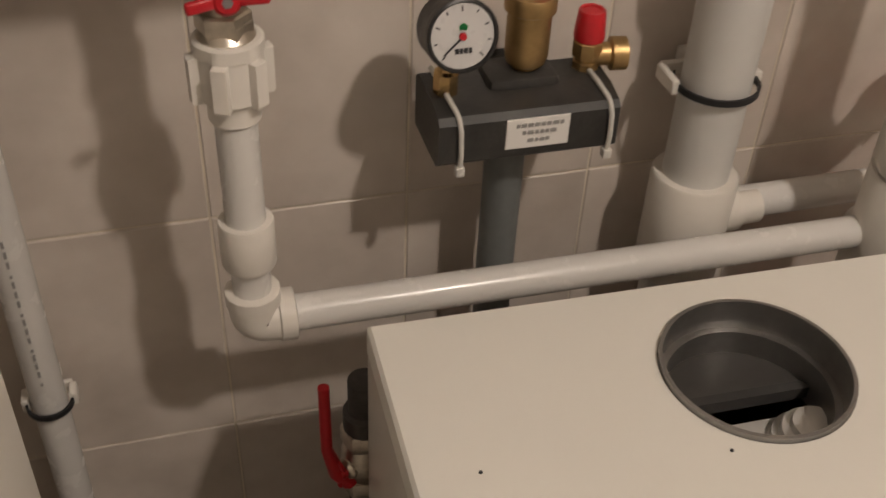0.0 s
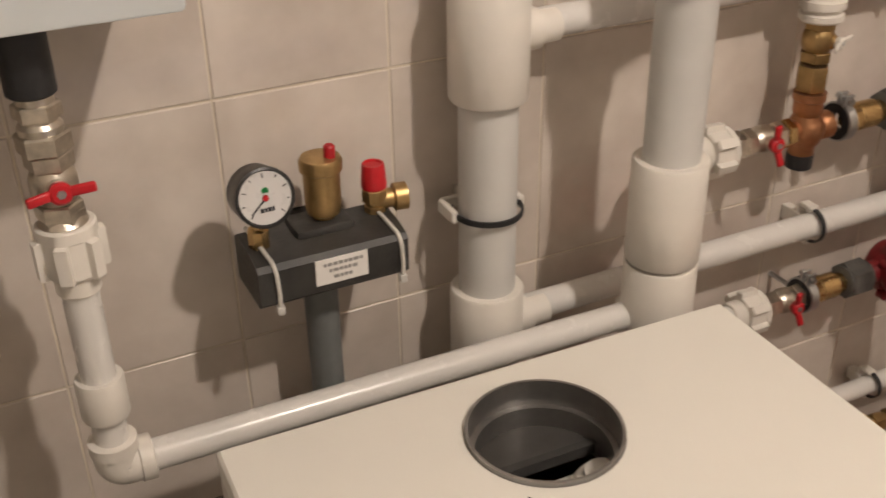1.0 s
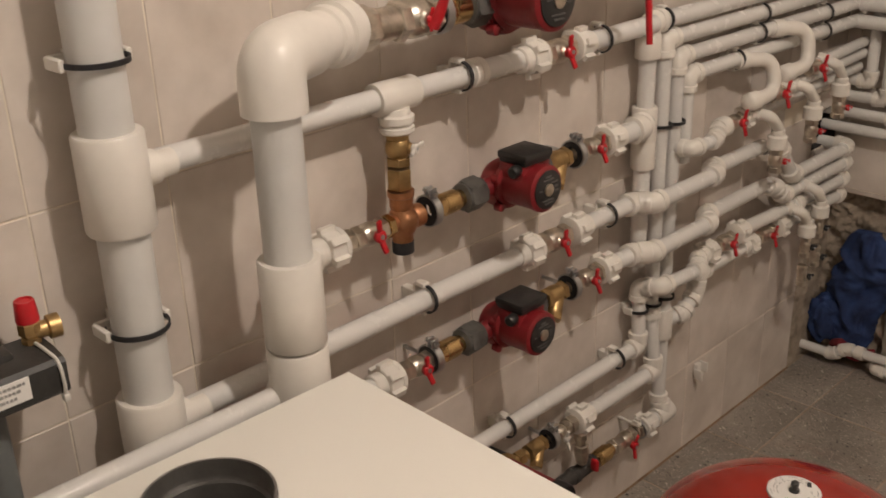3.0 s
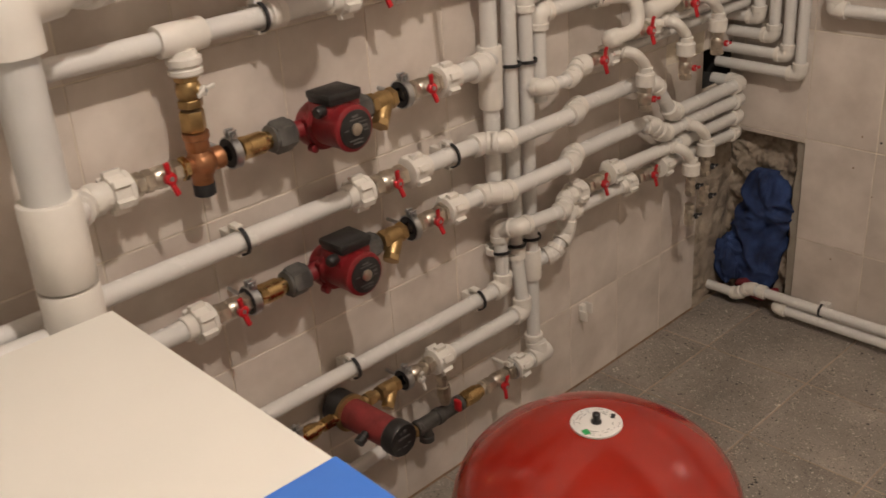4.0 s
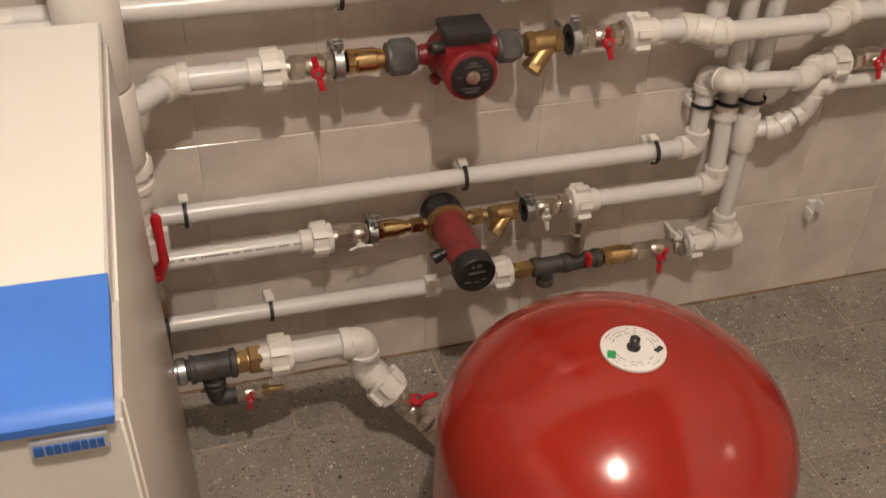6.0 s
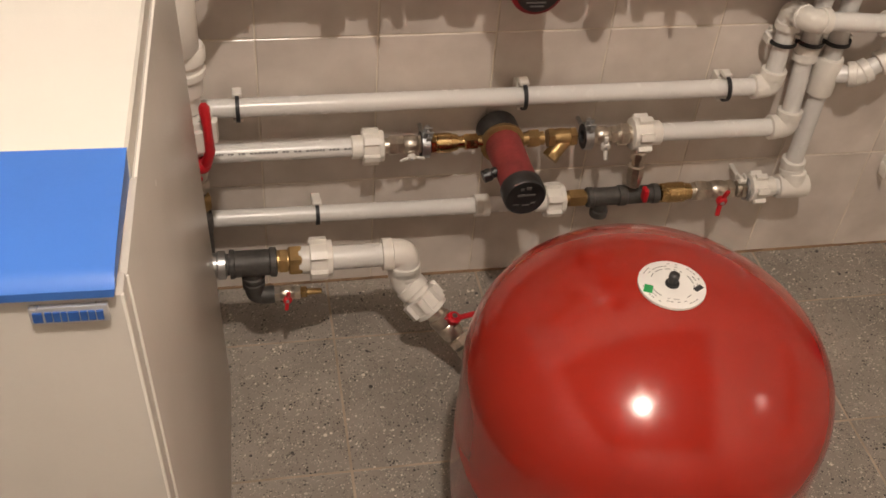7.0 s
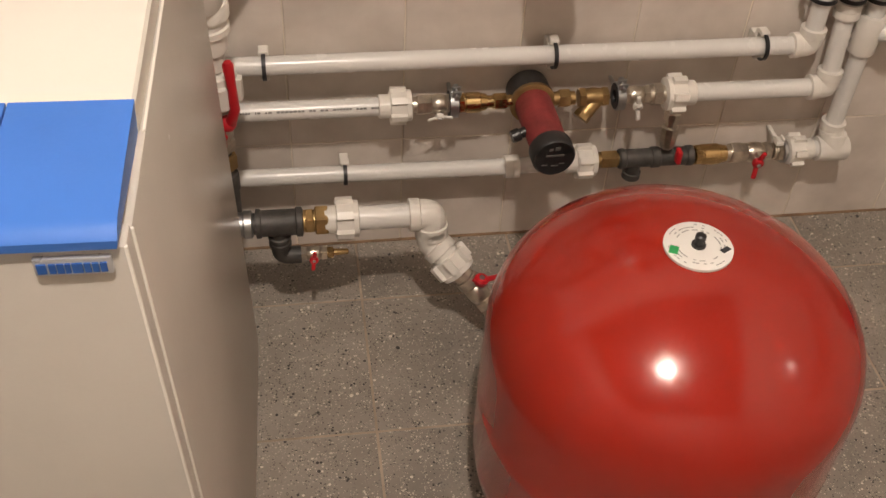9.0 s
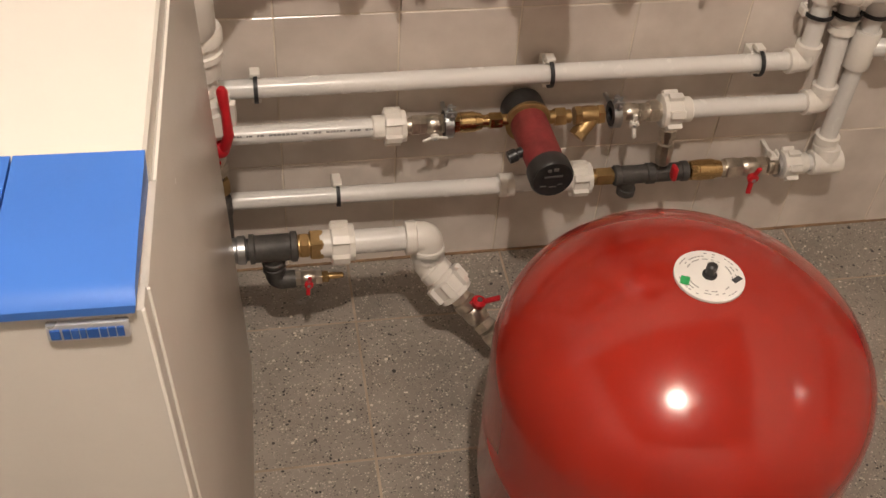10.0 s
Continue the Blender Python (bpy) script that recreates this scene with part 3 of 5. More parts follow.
angles = sorted({2 * math.pi * k / SEG for k in range(SEG)} | {math.atan2(b - FC[1], a - FC[0]) % (2 * math.pi) for a in (x0, x1) for b in (y0, y1)})
loops = []
for zz, edge in ((BT - 0.03, 0.0), (BT - 0.0035, 0.0), (BT, 0.003)):
    row = []
    for a in angles:
        ex, ey = to_edge(a)
        ex, ey = max(x0 + edge, min(x1 - edge, ex)), max(y0 + edge, min(y1 - edge, ey))
        row.append(bm.verts.new((ex, ey, zz)))
    loops.append(row)
for zz in (BT, BT - 0.03):
    loops.append([bm.verts.new((FC[0] + FR * math.cos(a), FC[1] + FR * math.sin(a), zz)) for a in angles])
n = len(angles)
for a, b in zip(loops, loops[1:] + loops[:1]):
    for k in range(n):
        bm.faces.new((a[k], a[(k + 1) % n], b[(k + 1) % n], b[k]))
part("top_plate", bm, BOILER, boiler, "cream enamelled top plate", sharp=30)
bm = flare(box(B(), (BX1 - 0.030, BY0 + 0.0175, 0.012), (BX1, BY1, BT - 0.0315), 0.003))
part("side_panel", bm, BOILER_SHADED, boiler, "beige enamelled side panel, shade put into its tone")
part("side_panel", box(B(), (BX0, BY0 + 0.02, 0.012), (BX0 + 0.018, BY1, BT - 0.031), 0.004), BOILER_SHADED, boiler, "beige enamelled side panel, shade put into its tone")
part("back_panel", box(B(), (BX0 + 0.018, BY1 - 0.012, 0.02), (BX1 - 0.018, BY1 - 0.002, BT - 0.031)), BOILER_SHADED, boiler, smooth=False)
front = part("front_panel", flare(box(B(), (BX0 + 0.002, BY0 - 0.010, 0.03), (BX1 - 0.001, BY0 + 0.016, BT - 0.0265), 0.002)), BOILER_SHADED, boiler, "beige front panel, shade put into its tone")
# Thin pale strips paint the highlights along the panel edges.
part("edge_highlight", flare(box(B(), (BX1 - 0.0030, BY0 - 0.0106, 0.03), (BX1 - 0.0004, BY0 - 0.0070, BT - 0.027), 0.0005)), BOILER, boiler, "pale strip as highlight on the front panel edge")
part("edge_highlight", flare(box(B(), (BX1 - 0.0020, BY0 + 0.0165, 0.012), (BX1 + 0.0006, BY0 + 0.0195, BT - 0.033), 0.0005)), BOILER, boiler, "pale strip as highlight on the side panel edge")
part("edge_highlight", box(B(), (BX1 - 0.0022, BY0 + 0.14, BT - 0.0322), (BX1 + 0.0006, BY1, BT - 0.0300), 0.0004), BOILER, boiler, "pale strip as highlight on the side panel edge")
part("bottom_plate", box(B(), (BX0 + 0.018, BY0 + 0.02, 0.012), (BX1 - 0.018, BY1 - 0.014, 0.03)), INNER_DARK, boiler, smooth=False)
for fx in (BX0 + 0.05, BX1 - 0.05):
    for fy in (BY0 + 0.06, BY1 - 0.06):
        part("foot", lathe(B(), V(fx, fy, 0), (0, 0, 1), [(0, 0.018), (0.008, 0.018), (0.013, 0.01)], 14), BLACK, boiler)
# blue cover: gently sloped top with a rounded nose, in two leaves
def cover_leaf(xa, xb, flare):
    prof = [(-0.760, BT + 0.002), (-0.850, BT + 0.000), (-0.901, BT - 0.004), (-0.911, BT - 0.008), (-0.917, BT - 0.014), (-0.916, BT - 0.023), (-0.906, BT - 0.024), (-0.762, BT - 0.0335)]
    bm = B()
    a = [bm.verts.new((xa, py, pz)) for py, pz in prof]
    b = [bm.verts.new((xb - (0.0 if k in (0, 1, 2, 3, 4) else -flare), py, pz)) for k, (py, pz) in enumerate(prof)]
    nn = len(prof)
    for k in range(nn):
        bm.faces.new((a[k], a[(k + 1) % nn], b[(k + 1) % nn], b[k]))
    bm.faces.new(a[::-1])
    bm.faces.new(b)
    return bm


part("control_cover", cover_leaf(-0.2065, BX1 - 0.004, -0.002), BLUE, boiler, "bright blue plastic cover", sharp=30)
part("control_cover", cover_leaf(BX0 + 0.014, -0.2085, 0.0), BLUE, boiler, "bright blue plastic cover", sharp=30)
badge = part("badge", box(B(), (-0.171, BY0 - 0.015, 0.855), (-0.112, BY0 - 0.009, 0.873), 0.002), SILVER, boiler, "silver maker's badge")
bm = B()
for bx, bw in ((-0.184, 0.007), (-0.175, 0.005), (-0.169, 0.005), (-0.163, 0.004), (-0.158, 0.008), (-0.149, 0.005), (-0.143, 0.005), (-0.137, 0.005)):
    box(bm, (bx + 0.016, BY0 - 0.0165, 0.859), (bx + 0.016 + bw, BY0 - 0.014, 0.8685))
part("badge_print", bm, DARK_BLUE, badge, "blue bars", smooth=False)
# flue ring and what shows inside
bm = ring(B(), V(FC[0], FC[1], BT - 0.012), (0, 0, 1), FR - 0.004, FR - 0.0006, 0.034, 48)
part("flue_collar", bm, GALV, boiler, "rolled grey steel flue collar")
bm = ring(B(), V(FC[0], FC[1], BT - 0.0445), (0, 0, 1), FR - 0.0105, FR - 0.003, 0.04, 48)
part("flue_sleeve", bm, GALV, boiler, "inner steel sleeve")
# Chamber walls all in one near-black tone.
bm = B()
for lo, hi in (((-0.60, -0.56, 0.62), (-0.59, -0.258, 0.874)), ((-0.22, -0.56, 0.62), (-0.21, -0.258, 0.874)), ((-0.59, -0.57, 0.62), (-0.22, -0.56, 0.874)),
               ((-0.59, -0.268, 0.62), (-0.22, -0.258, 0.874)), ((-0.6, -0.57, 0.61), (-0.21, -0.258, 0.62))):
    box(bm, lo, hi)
chamber = part("flue_box", bm, INNER_DARK, boiler, "dark flue chamber", smooth=False)
part("baffle_edge", box(B(), (-0.56, -0.356, 0.846), (-0.23, -0.347, 0.8585)), INNER_DARK, chamber, "dark baffle bar", smooth=False)
part("flue_plate", box(B(), (-0.56, -0.347, 0.8505), (-0.23, -0.269, 0.8565), 0.001), FLUE_PLATE, chamber, "smooth grey steel plate", smooth=False)
part("baffle", box(B(), (-0.56, -0.55, 0.818), (-0.23, -0.357, 0.828), 0.001), GALV_LIT, chamber, "steel baffle plate, paled as if lit", smooth=False)
bm = lathe(B(), V(-0.346, -0.392, 0.828), (0, 0, 1), [(0, 0.033), (0.008, 0.033), (0.010, 0.028), (0.018, 0.027), (0.021, 0.021), (0.027, 0.020), (0.030, 0.010)], 28)
part("cap", bm, GALV_LIT, chamber, "stepped round metal cap")
for dx, dy in ((-0.645, -0.420), (-0.459, -0.440)):
    part("screw", lathe(B(), V(dx, dy, BT), (0, 0, 1), [(0, 0.0016), (0.0010, 0.0013)], 8), INK, boiler, "tiny dark screw")

part("paint_chip", lathe(B(), V(-0.0972, -0.667, 0.794), (1, 0, 0), [(0, 0.004), (0.0006, 0.003)], 9), WHITE, boiler, "small pale chip in the paint")

yaw = Matrix.Translation((-0.104, -0.251, 0)) @ Matrix.Rotation(math.radians(-1.4), 4, "Z") @ Matrix.Translation((0.104, 0.251, 0))
boiler.matrix_basis = yaw @ Matrix.Translation(boiler.location)

# ---- expansion tank ----
TX, TY, TR = 0.495, -0.640, 0.2495
tank = thing("expansion_tank", (TX, TY, 0), "glossy red domed expansion vessel on the floor", "tank")
dome = [(0.06, 0.02), (0.062, TR * 0.55), (0.085, TR * 0.86), (0.13, TR * 0.985), (0.16, TR), (0.262, TR), (0.266, TR * 1.004), (0.278, TR * 1.004), (0.282, TR), (0.305, TR)]
# a shallow crown that turns over a rounded shoulder into the upright side
CROWN, KNUCKLE = 0.32, 0.13
TURN = math.asin((TR - KNUCKLE) / (CROWN - KNUCKLE))
ZK = 0.567 - CROWN + (CROWN - KNUCKLE) * math.cos(TURN)
dome.append((ZK - 0.03, TR))
for k in range(13):
    a = (math.pi / 2 - TURN) * k / 12
    dome.append((ZK + KNUCKLE * math.sin(a), TR - KNUCKLE + KNUCKLE * math.cos(a)))
for k in range(1, 17):
    a = TURN * (1 - k / 16)
    dome.append((0.567 - CROWN + CROWN * math.cos(a), max(CROWN * math.sin(a), 0.0)))
part("shell", lathe(B(), V(TX, TY, 0), (0, 0, 1), dome, 72), RED_TANK, tank, "red painted steel shell", sharp=50)
for k in range(3):
    a = k * 2.094 + 0.4
    part("leg", box(B(), (-0.02, -0.004, 0), (0.02, 0.004, 0.13), 0.002, Matrix.Translation((TX + 0.2 * math.cos(a), TY + 0.2 * math.sin(a), 0)) @ Matrix.Rotation(a + 1.57, 4, "Z"), 1), RED_TANK, tank)
ZT = 0.567
lab = part("label_disc", lathe(B(), V(TX, TY, ZT - 0.002), (0, 0, 1), [(0, 0.043), (0.0036, 0.043), (0.0040, 0.042)], 40), WHITE, tank, "round white label with small print")
bm = B()
for k in range(46):
    a = k * 0.1366
    if 2.55 < a < 3.1 or 5.4 < a < 5.75:
        continue
    for rr in (0.0375, 0.0325, 0.0275):
        if random.random() < 0.6:
            box(bm, (-0.0018, -0.0007, 0), (0.0018, 0.0007, 0.0004), 0, Matrix.Translation((TX + rr * math.cos(a), TY + rr * math.sin(a), ZT + 0.0019)) @ Matrix.Rotation(a + 1.57, 4, "Z"))
part("small_print", bm, INK_GREY, lab, "rows of tiny grey print bars", smooth=False)
part("green_mark", box(B(), (-0.007, -0.0055, 0), (0.007, 0.0055, 0.0005), 0, Matrix.Translation((TX - 0.033, TY - 0.005, ZT + 0.0021)) @ Matrix.Rotation(1.1, 4, "Z")), GREEN, lab, "green square", smooth=False)
part("dark_mark", box(B(), (-0.0065, -0.0035, 0), (0.0065, 0.0035, 0.0005), 0, Matrix.Translation((TX + 0.031, TY - 0.011, ZT + 0.0021)) @ Matrix.Rotation(0.5, 4, "Z")), INK, lab, "dark rectangle", smooth=False)
bm = lathe(B(), V(TX, TY, ZT + 0.0015), (0, 0, 1), [(0, 0.0090), (0.003, 0.0090), (0.004, 0.0058), (0.011, 0.0056), (0.0115, 0.0068), (0.017, 0.0066), (0.019, 0.0042)], 18)
part("valve_cap", bm, BLACK_CASE, lab, "small black valve cap")

# ---- big vertical mains ----
V1X, V1Y, V2X, V2Y = -0.308, -0.066, -0.123, -0.164
GX, GY = -0.104, -0.156
v1 = thing("main_riser", (V1X, V1Y, 0), "white plastic main pipe with wide sockets and black straps", "pipe", "main pipes")
part("pipe", tube(B(), (V1X, V1Y, 0.02), (V1X, V1Y, 2.2), 0.0345, 32), RISER, v1)
sleeve(v1, (V1X, V1Y, 1.195), (0, 0, 1), 0.131, 0.0455, "tee_socket")
part("branch", lathe(B(), V(V1X, V1Y, 1.200), (1, 0.02, 0), [(0, 0.0235), (0.058, 0.0235), (0.060, 0.0185), (0.085, 0.0185)], 22), FIT, v1)
sleeve(v1, (V1X, V1Y, 0.8215), (0, 0, 1), 0.127, 0.0455, "tee_socket")
part("branch", lathe(B(), V(V1X, V1Y, 0.826), (1, 0.02, 0), [(0, 0.0235), (0.058, 0.0235), (0.060, 0.019), (0.085, 0.019)], 22), FIT, v1)
for zc in (1.350, 0.990):
    wall_clip((V1X, V1Y, zc), (0, 0, 1), 0.0365, reach=0.0655)
v2 = thing("main_riser", (V2X, V2Y, 0), "white plastic main pipe with a large elbow at its top", "pipe", "main pipes")
part("pipe", tube(B(), (V2X, V2Y, 0.64), (V2X, V2Y, 1.27), 0.0335, 32), RISER, v2)
part("reducer", lathe(B(), V(GX, GY, 0.53), (0, 0, 1), [(0, 0.022), (0.03, 0.022), (0.032, 0.028), (0.06, 0.030), (0.064, 0.0345), (0.074, 0.0345), (0.076, 0.031), (0.088, 0.031), (0.090, 0.036), (0.105, 0.0365), (0.112, 0.033)], 28), FIT, v2, "cream plastic reducer")
sleeve(v2, (V2X, V2Y, 0.9905), (0, 0, 1), 0.131, 0.0445, "tee_socket")
sleeve(v2, (V2X, V2Y, 0.846), (0, 0, 1), 0.150, 0.0445, "tee_socket")
sleeve(v2, (V2X + 0.003, V2Y + 0.002, 0.704), (0, 0, 1), 0.128, 0.0445, "tee_socket")
ED = Vector((0.19, 0.069, 0)).normalized()
bm = sweep(B(), rounded([V(V2X, V2Y, 1.261), V(V2X, V2Y, 1.332), V(V2X, V2Y, 1.332) + ED * 0.085], 0.06, 10), 0.0445, 30)
part("elbow", bm, FIT, v2, "large cream elbow", sharp=50)
bm = lathe(B(), V(V2X, V2Y, 1.332) + ED * 0.075, ED, [(0, 0.043), (0.010, 0.043), (0.013, 0.0375), (0.050, 0.0375), (0.053, 0.042), (0.070, 0.042), (0.073, 0.048), (0.104, 0.048), (0.107, 0.041), (0.120, 0.041), (0.124, 0.032)], 32)
part("flange_adapter", bm, FIT, v2, "stepped cream adapter")
part("seal", ring(B(), V(V2X, V2Y, 1.332) + ED * 0.2, ED, 0.02, 0.036, 0.006), BLACK, v2, "black rubber seal")
# pipe from the hanging unit to the second main
HY = -0.155
feed = run("feed_pipe", [(-0.778, HY, 1.075), (-0.778, HY, 0.855), (-0.150, HY, 0.848)], 0.0168, "white plastic pipe with an elbow under the safety group", fit_scale=1.36)
sleeve(feed, (-0.152, HY, 0.848), (1, 0, -0.01), 0.016, 0.0265)
sleeve(feed, (-0.778, HY, 0.943), (0, 0, 1), 0.046, 0.0235)
union_nut((-0.778, HY, 1.108), (0, 0, 1), 0.0305, 0.060, flip=1, turn=0.5)
fitting((-0.779, HY, 1.130), (0, 0, 1), [(0, 0.020), (0.004, 0.022), (0.01, 0.0175), (0.018, 0.0175)], NICKEL, "nickel union tail under a valve", hexes=((0.004, 0.012, 0.0205),))
ball_valve((-0.780, HY, 1.170), (0, 0, 1), 0.062, 0.0200, front=(0.05, -1, 0.12), along=(1, 0, 0.10), size=0.032)
fitting((-0.781, HY, 1.199), (0, 0, 1), [(0, 0.017), (0.012, 0.019), (0.026, 0.019), (0.030, 0.016), (0.056, 0.016)], NICKEL, "nickel threaded connector below the hanging unit", hexes=((0.002, 0.018, 0.0235), (0.032, 0.014, 0.0205)))
single("rubber_sleeve", lathe(B(), V(-0.782, HY, 1.252), (0, 0, 1), [(0, 0.019), (0.002, 0.021), (0.064, 0.021)], 22), BLACK, "black rubber sleeve under the hanging unit", "pipe fitting")
unit = thing("hanging_unit", (-0.9, -0.1, 1.316), "pale blue-grey enamelled wall-hung unit", "appliance")
part("case", box(B(), (-1.30, -0.21, 1.316), (-0.658, 0.0, 2.1), 0.005), UNIT, unit)
part("printed_line", box(B(), (-0.704, -0.2106, 1.348), (-0.7028, -0.2098, 1.42)), INK_GREY, unit, "thin grey printed line", smooth=False)
# pipe at the side with a clip, and a pale cabinet edge
sidep = run("side_pipe", [(-0.984, -0.05, 0.05), (-0.984, -0.05, 1.5)], 0.0175, "grey-white plastic pipe with printed marks")
bm = B()
for k in range(16):
    box(bm, (-0.9835 - 0.0012, -0.0686, 0.730 + k * 0.0115), (-0.9835 + 0.0014, -0.0672, 0.730 + k * 0.0115 + (0.007 if k % 4 else 0.003)))
part("print", bm, INK_GREY, sidep, "line of printed bars", smooth=False)
wall_clip((-0.984, -0.05, 0.688), (0, 0, 1), 0.019, reach=0.05)

# ---- safety group ----
SX, SZ = -0.522, 1.01
sg = thing("safety_group", (SX, -0.09, SZ), "boiler safety group with gauge in a black foam case", "safety group")
bm = B()
prof = [(-0.045, 0.969), (-0.119, 0.969), (-0.126, 0.975), (-0.126, 1.013), (-0.121, 1.019), (-0.100, 1.024), (-0.055, 1.027), (-0.045, 1.020)]
rows = [[bm.verts.new((xx, yy, zz)) for yy, zz in prof] for xx in (SX - 0.084, SX - 0.081, SX + 0.081, SX + 0.084)]
for a, b in zip(rows, rows[1:]):
    for k in range(len(prof)):
        bm.faces.new((a[k], a[(k + 1) % 8], b[(k + 1) % 8], b[k]))
bm.faces.new(rows[0][::-1])
bm.faces.new(rows[-1])
box(bm, (SX - 0.03, -0.095, 1.015), (SX + 0.038, -0.047, 1.034), 0.008)
box(bm, (SX - 0.03, -0.05, 0.985), (SX + 0.03, 0.0, 1.015), 0.004)
case = part("foam_case", bm, FOAM, sg, "dusty black foam insulation case", sharp=30)
sticker = part("sticker", box(B(), (SX - 0.023, -0.1275, 0.983), (SX + 0.036, -0.1255, 1.013), 0.0004), WHITE, case, "white sticker with three lines of print", smooth=False)
bm = B()
for zc, xa, xb in ((1.0065, -0.014, 0.028), (0.999, -0.008, 0.022), (0.991, -0.003, 0.018)):
    xx = SX + xa
    while xx < SX + xb:
        w = random.uniform(0.003, 0.006)
        box(bm, (xx, -0.1283, zc - 0.0018), (xx + w, -0.1274, zc + 0.0018))
        xx += w + 0.0013
part("print", bm, INK_GREY, sticker, "dark print bars", smooth=False)
for tx in (SX - 0.066, SX + 0.074):
    pts = [V(tx - 0.006, -0.05, 1.029), V(tx - 0.004, -0.098, 1.027), V(tx, -0.123, 1.020), V(tx + 0.001, -0.129, 1.008), V(tx + 0.002, -0.129, 0.985), V(tx + 0.002, -0.126, 0.966)]
    tie = part("cable_tie", sweep(B(), rounded(pts, 0.012, 4), 0.0024, 8), TIE, sg, "pale plastic cable tie")
    part("tie_lock", box(B(), (tx - 0.002, -0.131, 0.962), (tx + 0.006, -0.122, 0.971), 0.001), TIE, tie)
# gauge
gx, gy, gz = -0.590, -0.086, 1.088
ga = Vector((0.06, -1, 0.20)).normalized()
gauge = part("pressure_gauge", lathe(B(), V(gx, gy, gz) - ga * 0.0, ga, [(0, 0.026), (0.003, 0.0295), (0.024, 0.0295), (0.027, 0.0312), (0.036, 0.0312), (0.037, 0.029), (0.034, 0.0272)], 40), BLACK_CASE, sg, "round pressure gauge, dark grey rim")
gf = V(gx, gy, gz) + ga * 0.0345
face = part("dial", lathe(B(), gf, ga, [(0, 0.0273), (0.0006, 0.0273)], 40), DIAL, gauge, "white dial")
gm = Matrix.Translation(gf + ga * 0.0008) @ Matrix((Vector((1, 0, 0)) - ga * ga.x, ga, ga.cross(Vector((1, 0, 0))))).transposed().to_4x4() @ Matrix.Scale(0.87, 4)


def on_dial(bm, ang, r0, r1, w, up=0.0):
    m = gm @ Matrix.Rotation(-math.radians(ang), 4, "Y")
    return box(bm, (-w / 2, -0.0002 + up, r0), (w / 2, 0.0006 + up, r1), 0, m)


bm = B()
for k in range(9):
    on_dial(bm, -135 + k * 33.75, 0.024 if k % 2 == 0 else 0.026, 0.029, 0.0011)
for dx, dz, w, h in ((-0.008, -0.0165, 0.004, 0.005), (-0.003, -0.0165, 0.003, 0.005), (0.001, -0.0165, 0.004, 0.005), (0.006, -0.0165, 0.003, 0.005)):
    box(bm, (dx, -0.0002, dz), (dx + w, 0.0006, dz + h), 0, gm)
on_dial(bm, 131, -0.004, 0.025, 0.0017, 0.0009)
part("dial_marks", bm, INK, face, "black needle, ticks and print bars", smooth=False)
bm = B()
for k in range(-3, 4):
    on_dial(bm, -4 + k * 6, 0.0065, 0.0125 - 0.0006 * abs(k), 0.0026, 0.0003)
part("green_field", bm, GREEN, face, "green field", smooth=False)
part("needle_hub", lathe(B(), gf + ga * 0.0012, ga, [(0, 0.0035), (0.002, 0.003)], 14), RED, face, "red needle hub")
part("gauge_stem", lathe(B(), V(-0.590, -0.086, 1.024), (0, 0, 1), [(0, 0.0115), (0.02, 0.0115), (0.022, 0.008), (0.032, 0.008)], 8), BRASS, sg, "brass gauge stem", sharp=30)
# air vent
vx = -0.512
vent = part("air_vent", lathe(B(), V(vx, -0.072, 1.026), (0, 0, 1), [(0, 0.012), (0.010, 0.012), (0.014, 0.018), (0.022, 0.0198), (0.062, 0.0198), (0.064, 0.0232), (0.074, 0.0232), (0.078, 0.021), (0.080, 0.012)], 30), BRASS_DULL, sg, "brass automatic air vent", sharp=35)
part("vent_cap", lathe(B(), V(vx + 0.008, -0.080, 1.105), (0, 0, 1), [(0, 0.0062), (0.012, 0.0062), (0.014, 0.0045)], 14), RED, vent, "small red cap")
# safety valve
wx = -0.452
sv = part("safety_valve", lathe(B(), V(wx, -0.070, 1.018), (0, 0, 1), [(0, 0.0125), (0.014, 0.0125), (0.015, 0.0105), (0.018, 0.0105), (0.020, 0.0145), (0.034, 0.0145), (0.037, 0.012), (0.044, 0.012)], 8), BRASS_DULL, sg, "brass safety valve", sharp=30)
part("outlet", lathe(B(), V(wx, -0.070, 1.038), (1, -0.15, 0), [(0, 0.011), (0.020, 0.011), (0.022, 0.0155), (0.036, 0.0155), (0.0365, 0.012)], 18), BRASS_DULL, sv, "brass outlet")
part("red_cap", lathe(B(), V(wx, -0.070, 1.054), (0, 0, 1), [(0, 0.0138), (0.003, 0.0145), (0.027, 0.0125), (0.0285, 0.0115), (0.028, 0.0095), (0.0265, 0.009)], 24), RED, sv, "ribbed red cap")
part("down_pipe", tube(B(), (-0.520, -0.062, 0.02), (-0.520, -0.062, 0.975), 0.0195, 22), GREY_PIPE, sg, "dark grey pipe")

# valve with a red lever behind the boiler, and a pale appliance beside the side pipe
lv = ball_valve((-0.688, -0.195, 0.690), (0, 0, 1), 0.09, 0.023, front=(-0.8, -0.5, 0), along=(0, 0, 1), size=0.02, label="brass ball valve with a red lever behind the boiler")
part("lever", sweep(B(), [V(-0.706, -0.205, 0.672), V(-0.719, -0.208, 0.690), V(-0.727, -0.204, 0.72), V(-0.727, -0.20, 0.800)], [0.011, 0.0085, 0.0058, 0.0055], 10), RED, lv, "bent red lever")
dp = thing("drain_pipe", (-0.688, -0.195, 0.0), "dark iron pipe behind the boiler", "pipe", "boiler pipes")
